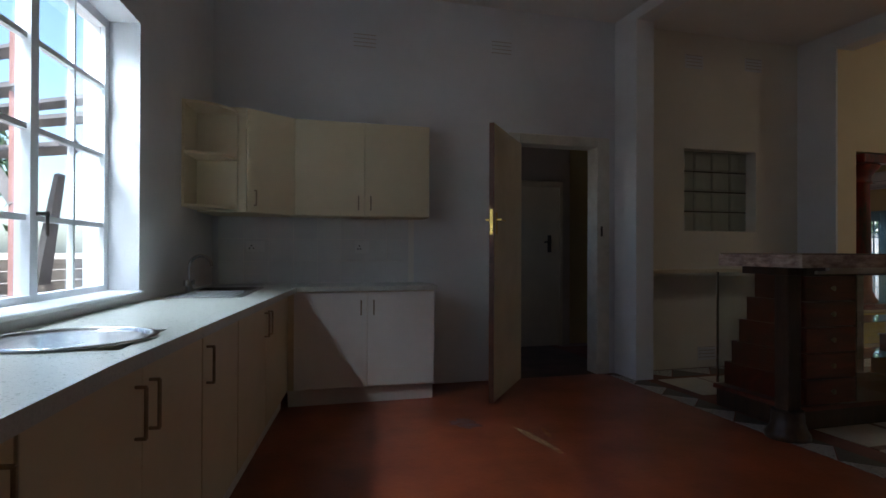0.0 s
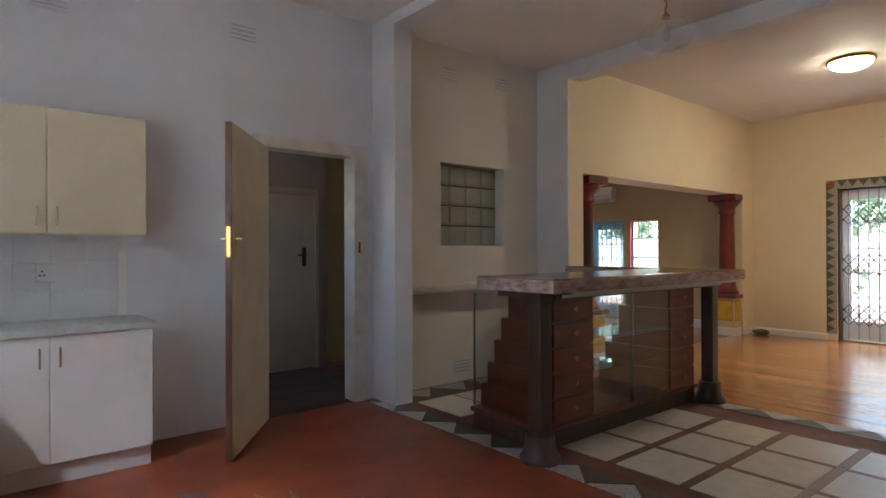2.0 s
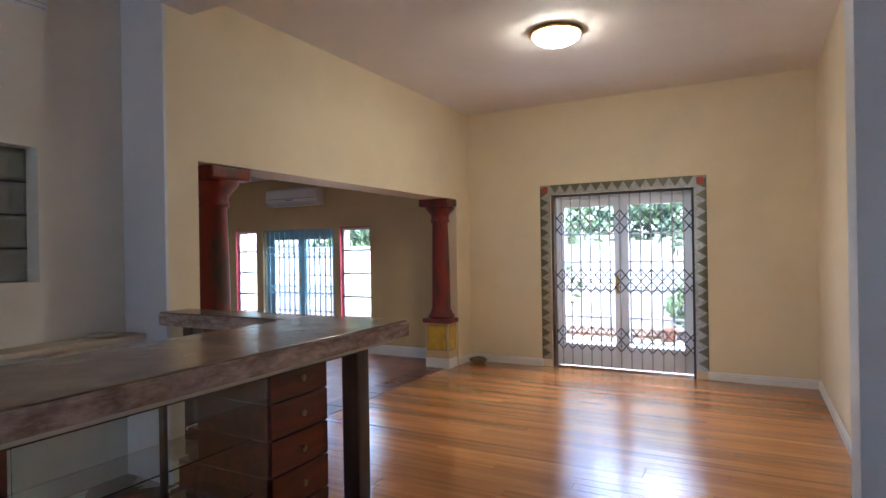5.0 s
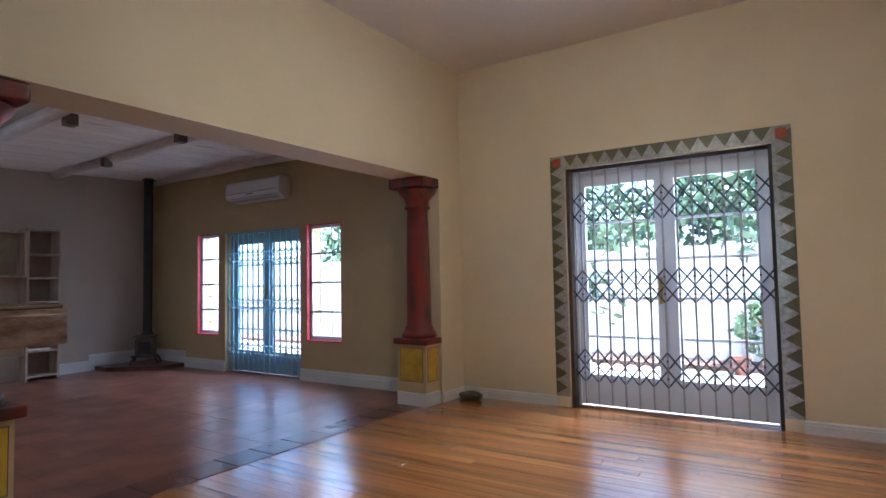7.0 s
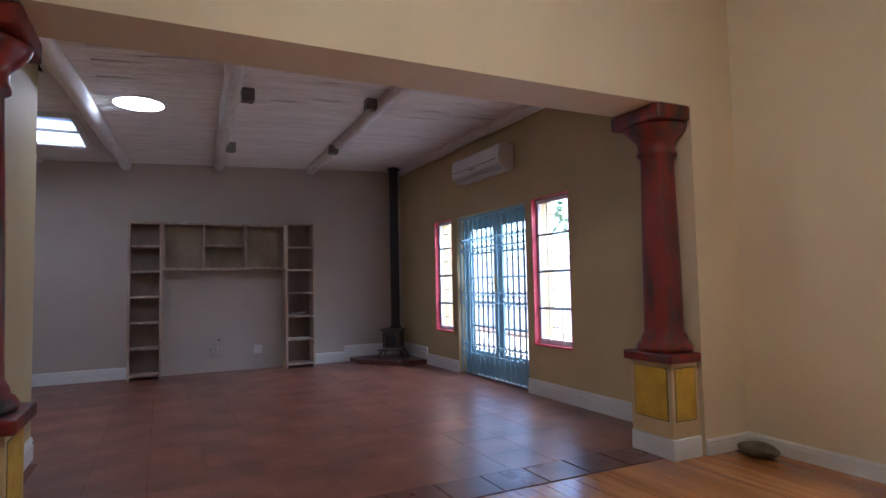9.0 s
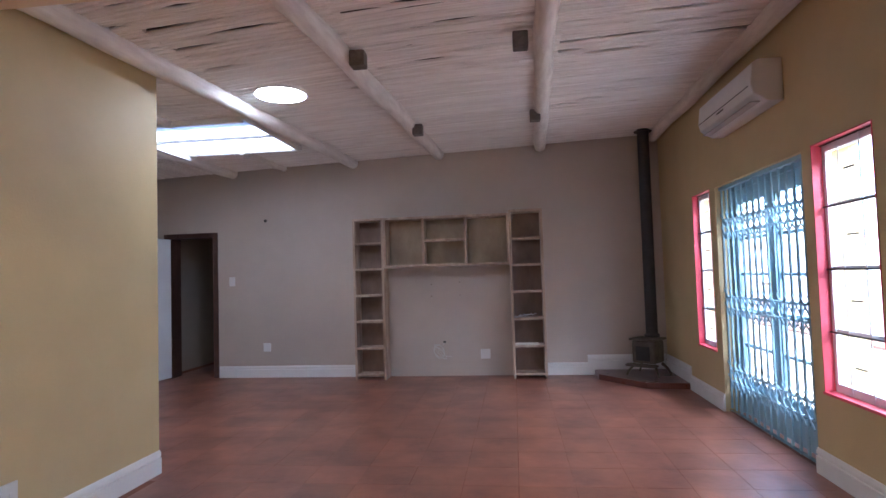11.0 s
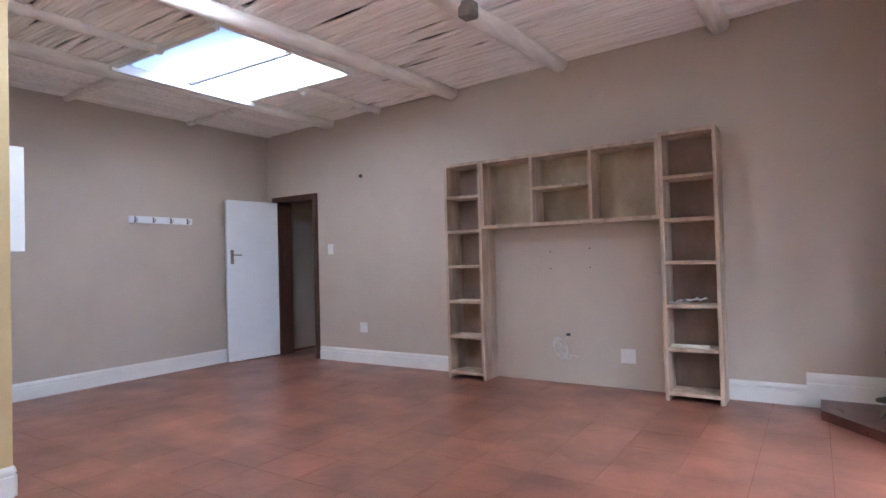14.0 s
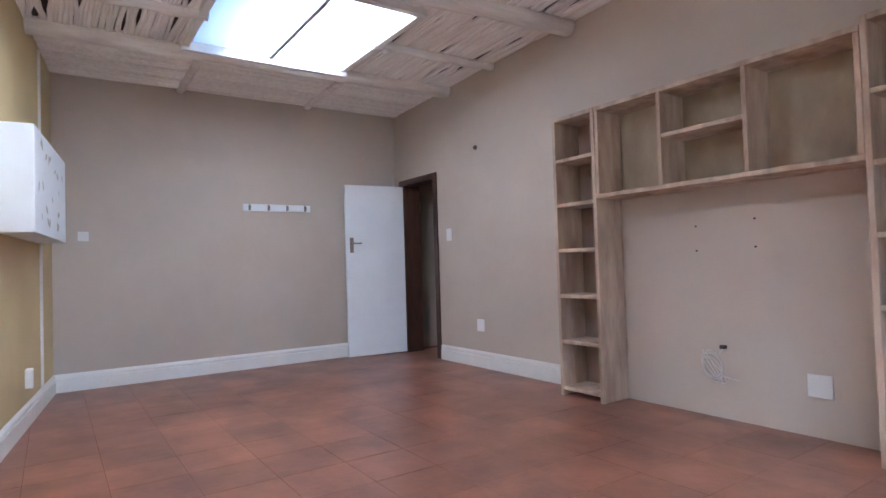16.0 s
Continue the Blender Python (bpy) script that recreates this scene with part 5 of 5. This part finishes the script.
socket((5.37, 6.72, 0.27), "+x", 0.13, 0.15, "white wall socket on the ochre wall")
# wood stove, flue and hearth
th = group_thing("hearth", (9.2, 11.1, 0), "low brown tiled corner hearth under the stove", "hearth")
part("slab", prism(bmesh.new(), [(8.70, LN - 0.003), (8.70, 11.16), (9.12, 10.60), (LE - 0.003, 10.56), (LE - 0.003, LN - 0.003)], 0.0, 0.062), M_DARKTILE, th)
th = group_thing("wood_stove", (9.25, 11.10, 0.062), "small old cast-iron wood stove on bent legs", "stove")
SM = Matrix.Translation((9.25, 11.10, 0.062)) @ Matrix.Rotation(radians(-38), 4, "Z") @ Matrix.Diagonal((0.9, 0.9, 1.06, 1))
bm = boxes((-0.15, 0.15, -0.14, 0.14, 0.13, 0.37), m=SM)
part("body", bevelled(bm, 0.03, 3), M_STOVE, th)
part("top_plate", bevelled(boxes((-0.175, 0.175, -0.16, 0.16, 0.371, 0.395), m=SM), 0.008, 2), M_STOVE, th)
part("door", bevelled(boxes((-0.09, 0.09, -0.155, -0.141, 0.16, 0.31), m=SM), 0.006, 2), M_BLACK, th, "black arched fire opening")
part("hob_ledge", bevelled(boxes((-0.19, 0.19, -0.25, -0.12, 0.105, 0.129), m=SM), 0.008, 2), M_STOVE, th)
for sx in (-1, 1):
    for sy in (-1, 1):
        bm = bmesh.new()
        rod(bm, (sx * 0.13, sy * 0.10, 0.12), (sx * 0.18, sy * 0.15, 0.06), 0.018, 0.015, 8), rod(bm, (sx * 0.18, sy * 0.15, 0.06), (sx * 0.21, sy * 0.18, 0.0), 0.015, 0.012, 8)
        bmesh.ops.transform(bm, matrix=SM, verts=bm.verts[:])
        part("leg", bm, M_STOVE, th)
th2 = group_thing("flue_pipe", (9.32, 11.18, 0.482), "matt black steel flue pipe rising to the ceiling", "flue")
bm = bmesh.new()
rod(bm, (9.32, 11.18, 0.482), (9.32, 11.18, lceil(9.32)), 0.066, seg=24)
part("pipe", bm, M_BLACK, th2)
part("collar", lathe(bmesh.new(), [(0.085, 0.481), (0.085, 0.51), (0.07, 0.52)], 9.32, 11.18, 24), M_BLACK, th2)
part("ceiling_plate", lathe(bmesh.new(), [(0.10, lceil(9.3) - 0.03), (0.10, lceil(9.3) - 0.02)], 9.32, 11.18, 24), M_BLACK, th2)

# ---- outside ----
structure("ground", boxes((-400, 400, -400, 400, -0.32, -0.13)), mat("pale_ground", (0.44, 0.38, 0.32), (0.33, 0.28, 0.23), 0.9, 0.8, 0.5), "pale paved ground outside the house")
structure("wall_garden", boxes((14.2, 14.4, -8, 22, -0.13, 1.7)), mat("garden_wall_plaster", (0.78, 0.77, 0.74), (0.7, 0.69, 0.66), 0.8, 1.5, 0.4), "white plastered garden wall")


GARDEN = bpy.data.objects["wall_garden"]
PIER = mesh_data("pier", boxes((-0.04, 0.0, -0.09, 0.09, -0.13, 1.74)), GARDEN.data.materials[0])
for k in range(19):
    piece("pier", PIER, Matrix.Translation((14.2, -7.2 + k * 1.55, 0)), GARDEN)
structure("ground_bed", boxes((13.45, 14.2, -8, 22, -0.14, -0.07)), mat("red_brown_soil", (0.20, 0.10, 0.07), (0.11, 0.075, 0.05), 0.9, 6.0, 1.0), "red-brown planting bed along the garden wall")


def leaves(name, centre, size, count, label, leaf=0.09, seed=1, category="shrub"):
    """A crown of many small leaf blades round a few limbs."""
    rnd = random.Random(seed)
    th = group_thing(name, (centre[0], centre[1], -0.13), label, category)
    bm = bmesh.new()
    rod(bm, (centre[0], centre[1], -0.13), (centre[0], centre[1], centre[2]), 0.07, 0.04, 8)
    for k in range(6):
        a = k * 1.05 + seed
        rod(bm, (centre[0], centre[1], centre[2] - size[2] * 0.3), (centre[0] + size[0] * 0.6 * math.cos(a), centre[1] + size[1] * 0.6 * math.sin(a), centre[2] + size[2] * rnd.uniform(0, 0.6)), 0.03, 0.012, 6)
    part("trunk", bm, M_BARK, th)
    vs, fs = [], []
    clumps = [Vector((rnd.gauss(0, 0.45), rnd.gauss(0, 0.45), rnd.gauss(0, 0.42))) for _ in range(30)]
    for k in range(count):
        c = rnd.choice(clumps) + Vector((rnd.gauss(0, 0.14), rnd.gauss(0, 0.14), rnd.gauss(0, 0.14)))
        c = Vector((centre[0] + c.x * size[0], centre[1] + c.y * size[1], centre[2] + c.z * size[2]))
        u = Vector((rnd.gauss(0, 1), rnd.gauss(0, 1), rnd.gauss(0, 1))).normalized() * leaf
        w = u.cross(Vector((rnd.gauss(0, 1), rnd.gauss(0, 1), rnd.gauss(0, 1)))).normalized() * leaf * 0.4
        b = len(vs)
        vs += [c - u, c + w, c + u, c - w]
        fs.append((b, b + 1, b + 2, b + 3))
    me = bpy.data.meshes.new("crown")
    me.from_pydata([v[:] for v in vs], [], fs)
    me.materials.append(M_LEAF)
    ob = new("crown", me)
    ob.parent = th
    ob.matrix_parent_inverse = th.matrix_basis.inverted()


for k, (x, y, z) in enumerate(((15.6, 1.5, 2.3), (15.9, 4.2, 2.5), (16.0, 7.2, 2.1), (15.9, -1.5, 2.4), (16.4, 12.5, 2.0))):
    leaves("garden_tree", (x, y, z), (1.9, 2.0, 1.5), 2600, "leafy green tree behind the garden wall", 0.14, k + 2, "tree")
for k, (x, y) in enumerate(((13.6, 3.05), (13.7, 9.2))):
    leaves("garden_shrub", (x, y, 0.45), (0.5, 0.6, 0.55), 700, "low green shrub against the garden wall", 0.08, k + 20)
th = group_thing("flower_pot", (13.2, 3.45, -0.13), "terracotta pot with a small green plant", "pot")
part("pot", lathe(bmesh.new(), [(0.08, -0.13), (0.12, 0.08), (0.135, 0.08), (0.135, 0.12), (0.115, 0.12)], 13.2, 3.45, 24), M_TERRA, th)
# fence, carport frame and old tree north-west of the kitchen window
FEN = group_thing("board_fence", (-3.6, 8.2, -0.13), "weathered grey board fence outside the kitchen window", "fence")
FB = mesh_data("board", boxes((-0.012, 0.012, -2.4, 2.4, -0.06, 0.06)), M_FENCE)
FENM = Matrix.Translation((-3.6, 8.2, 0)) @ Matrix.Rotation(radians(-25), 4, "Z")
for k in range(9):
    piece("board", FB, FENM @ Matrix.Translation((0, 0, 0.0 + 0.13 * k)), FEN)
for y in (-2.2, 0.0, 2.2):
    part("post", boxes((-0.12, -0.014, y, y + 0.1, -0.13, 1.15), m=FENM), M_FENCE, FEN)
CAR = group_thing("timber_carport", (-3.2, 7.6, -0.13), "dark timber carport frame with braces and rafters", "carport")
M_PINKW = mat("faded_red_timber", (0.30, 0.16, 0.14), (0.22, 0.11, 0.10), 0.7, 8.0, 0.3, stretch=(5, 5, 1))
M_DKT = mat("weathered_dark_timber", (0.13, 0.12, 0.12), (0.08, 0.075, 0.075), 0.8, 6.0, 0.4)
for x, y in ((-2.62, 6.30), (-4.6, 7.6)):
    part("post", boxes((x - 0.045, x + 0.045, y - 0.045, y + 0.045, -0.13, 2.95)), M_PINKW, CAR)
bm = bmesh.new()
rod(bm, (-2.62, 6.30, 1.55), (-3.5, 6.9, 2.7), 0.07, seg=4)
part("brace", bm, M_DKT, CAR)
bm = bmesh.new()
rod(bm, (-2.9, 7.6, 0.9), (-2.62, 7.2, 1.9), 0.09, 0.05, seg=5)
part("brace", bm, M_DKT, CAR)
for k, (x0, y0, x1, y1, z) in enumerate(((-2.5, 6.2, -4.8, 7.7, 2.45), (-2.4, 6.9, -5.0, 8.6, 2.12), (-2.4, 7.4, -5.2, 9.2, 2.50), (-2.5, 7.9, -5.2, 9.8, 2.80), (-2.6, 6.5, -4.7, 8.0, 2.85))):
    bm = bmesh.new()
    rod(bm, (x0, y0, z), (x1, y1, z), 0.065, seg=4)
    part("rafter", bm, M_DKT, CAR)
bm = bmesh.new()
prof = [(0.44, -0.13), (0.36, 0.3), (0.33, 1.2), (0.30, 2.2), (0.27, 3.4)]
lathe(bm, prof, -2.25, 7.85, 40)
bmesh.ops.subdivide_edges(bm, edges=bm.edges[:], cuts=3, use_grid_fill=True)
for v in bm.verts:
    d = Vector((v.co.x + 2.25, v.co.y - 7.85, 0))
    v.co += d * (0.18 * noise.noise(Vector((v.co.x * 5, v.co.y * 5, v.co.z * 0.8))) + 0.10 * noise.noise(v.co * 9))
thing("old_tree_trunk", bm, mat("pale_flaking_bark", (0.42, 0.38, 0.33), (0.16, 0.13, 0.11), 0.9, 7.0, 1.0, stretch=(2, 2, 0.5)), "thick pale tree trunk with flaking ridged bark", "tree")
leaves("garden_tree", (-4.6, 9.6, 2.2), (1.2, 1.3, 0.9), 1500, "pale green tree beyond the carport", 0.10, 33, "tree")
# worn marks in the screed
for cx, cy, sx, sy, rz, material, label, seed in ((0.93, 4.52, 0.035, 0.27, 0.12, mat("bare_screed", (0.46, 0.30, 0.15), (0.34, 0.18, 0.08), 0.6, 18.0, 0.4), "pale bare streak worn in the red floor", 4),
                                                  (0.59, 4.94, 0.09, 0.13, 0.3, mat("grey_floor_stain", (0.16, 0.12, 0.14), (0.20, 0.07, 0.05), 0.45, 14.0, 0.3), "grey stain in the red floor", 5),
                                                  (1.05, 4.62, 0.02, 0.11, -0.2, mat("bare_screed_chip", (0.42, 0.24, 0.11), (0.30, 0.12, 0.05), 0.6, 18.0, 0.4), "pale chip in the red floor", 6)):
    bm = bmesh.new()
    rnd = random.Random(seed)
    pts = []
    for k in range(22):
        an = 2 * math.pi * k / 22
        f = 0.7 + 0.5 * rnd.random()
        u, w = sx * f * math.cos(an), sy * f * math.sin(an)
        pts.append((cx + u * math.cos(rz) - w * math.sin(rz), cy + u * math.sin(rz) + w * math.cos(rz)))
    bm.faces.new([bm.verts.new((x, y, 0.0008)) for x, y in pts])
    structure("floor_mark", bm, material, label)

# ---- floor and wall pieces ----
# splashback tiles
SPL = group_thing("splashback", (-0.3, KN, 0.93), "white glazed tile splashback above the worktop", "tiles")
ST = mesh_data("tile", bevelled(boxes((-0.098, 0.098, -0.007, -0.001, -0.0915, 0.0915)), 0.002, 1), M_SPLASH)
part("backing", boxes((-1.15, 0.50, KN - 0.003, KN - 0.0005, 0.931, 1.495)), M_CABW, SPL, "grout")
for i in range(8):
    for j in range(3):
        piece("tile", ST, Matrix.Translation((-1.05 + i * 0.2, KN - 0.0025, 1.026 + j * 0.187)), SPL)
# boards along y
random.seed(21)
bw = 0.1
BD = mesh_data("floorboard", bevelled(boxes((-bw / 2 + 0.0008, bw / 2 - 0.0008, -0.5, 0.5, -0.018, 0.0)), 0.0012, 1), M_BOARD)
nb = int((DE + 0.24 - 4.90) / bw)
for i in range(nb + 1):
    x = 4.90 + bw / 2 + i * bw
    if x + bw / 2 > DE + 0.24:
        break
    y0, y1 = (DS - 0.15, 5.80)
    cut = random.uniform(2.2, 5.0)
    for a, b in ((y0, cut), (cut, y1)):
        piece("floorboard", BD, Matrix.Translation((x, (a + b) / 2, 0)) @ Matrix.Diagonal((1, b - a - 0.0015, 1, 1)), FLOOR_WOOD)
# terracotta tiles
TS = 0.33
TT = mesh_data("floor_tile_piece", boxes((-TS / 2 + 0.0014, TS / 2 - 0.0014, -TS / 2 + 0.0014, TS / 2 - 0.0014, -0.012, 0.0)), M_TERRA)
TD = mesh_data("threshold_tile", bevelled(boxes((-0.145, 0.145, -0.145, 0.145, -0.012, 0.004)), 0.004, 1), M_DARKTILE)
for i in range(22):
    for j in range(23):
        x, y = 2.80 + TS / 2 + i * TS, 6.10 + TS / 2 + j * TS
        if x + TS / 2 > LE + 0.30 or y > (LN + 0.1 if not 3.0 < x < 4.3 else 13.1):
            continue
        if (x < 5.45 and y < 7.75) or x > LE + 0.27:
            continue
        piece("tile", TT, Matrix.Translation((x + random.uniform(-0.001, 0.001), y, random.uniform(-0.0003, 0.0003))) @ Matrix.Rotation(radians(90 * random.randrange(4)) + random.uniform(-0.002, 0.002), 4, "Z"), FLOOR_TILE)
for i in range(15):
    piece("threshold_tile", TD, Matrix.Translation((5.15 + 0.15 + i * 0.3, 5.95, random.uniform(-0.001, 0.001))), FLOOR_TILE)
# bar floor: cream tiles between brown strips, zigzag borders along both long sides
bm = boxes((-0.5, 0.5, -0.5, 0.5, -0.006, 0.0))
CT = mesh_data("cream_tile", bm, M_CREAMTILE)
BT = mesh_data("strip_tile", boxes((-0.5, 0.5, -0.5, 0.5, -0.006, -0.0005)), M_BROWNTILE)
GX0, GX1 = 2.86, 4.52
cw, ch = 0.445, 0.43
for j in range(11):
    y = 4.26 - (j + 0.5) * ch - j * 0.065
    if y < -0.6:
        break
    x = GX0
    for i in range(3):
        w = cw + 0.02
        piece("cream_tile", CT, Matrix.Translation((x + w / 2, y, 0)) @ Matrix.Diagonal((w, ch, 1, 1)), FLOOR_BAR)
        if i < 2:
            piece("strip_tile", BT, Matrix.Translation((x + w + 0.0275, y, 0)) @ Matrix.Diagonal((0.045, ch, 1, 1)), FLOOR_BAR)
        x += w + 0.055
    for i in range(6):
        piece("strip_tile", BT, Matrix.Translation((GX0 + 0.13 + i * 0.2585, y - ch / 2 - 0.0325, 0)) @ Matrix.Diagonal((0.252, 0.06, 1, 1)), FLOOR_BAR)
CHW = tri_mesh("white_triangle", M_CHIP)
CHS = tri_mesh("slate_triangle", M_SLATE)
for x, s in ((2.455, -1), (4.895, 1)):
    k = 0
    y = -0.7
    while y < 6.0:
        f = Matrix.Rotation(radians(90 * s), 4, "Z")
        piece("white_triangle", CHW, Matrix.Translation((x, y + 0.2, -0.004)) @ f @ Matrix.Diagonal((0.395, 0.20, 1, 1)), FLOOR_BAR)
        piece("slate_triangle", CHS, Matrix.Translation((x - s * 0.205, y + 0.4, -0.004)) @ Matrix.Rotation(radians(-90 * s), 4, "Z") @ Matrix.Diagonal((0.385, 0.195, 1, 1)), FLOOR_BAR)
        y += 0.4
for k in range(4):
    piece("white_triangle", CHW, Matrix.Translation((3.0 + 0.45 * k, KN - 0.02, -0.004)) @ Matrix.Rotation(radians(180), 4, "Z") @ Matrix.Diagonal((0.44, 0.28, 1, 1)), FLOOR_BAR)
    piece("slate_triangle", CHS, Matrix.Translation((3.22 + 0.45 * k, KN - 0.31, -0.004)) @ Matrix.Diagonal((0.43, 0.275, 1, 1)), FLOOR_BAR)
    piece("cream_tile", CT, Matrix.Translation((3.0 + 0.45 * k, 5.5, -0.001)) @ Matrix.Diagonal((0.42, 0.60, 1, 1)), FLOOR_BAR)
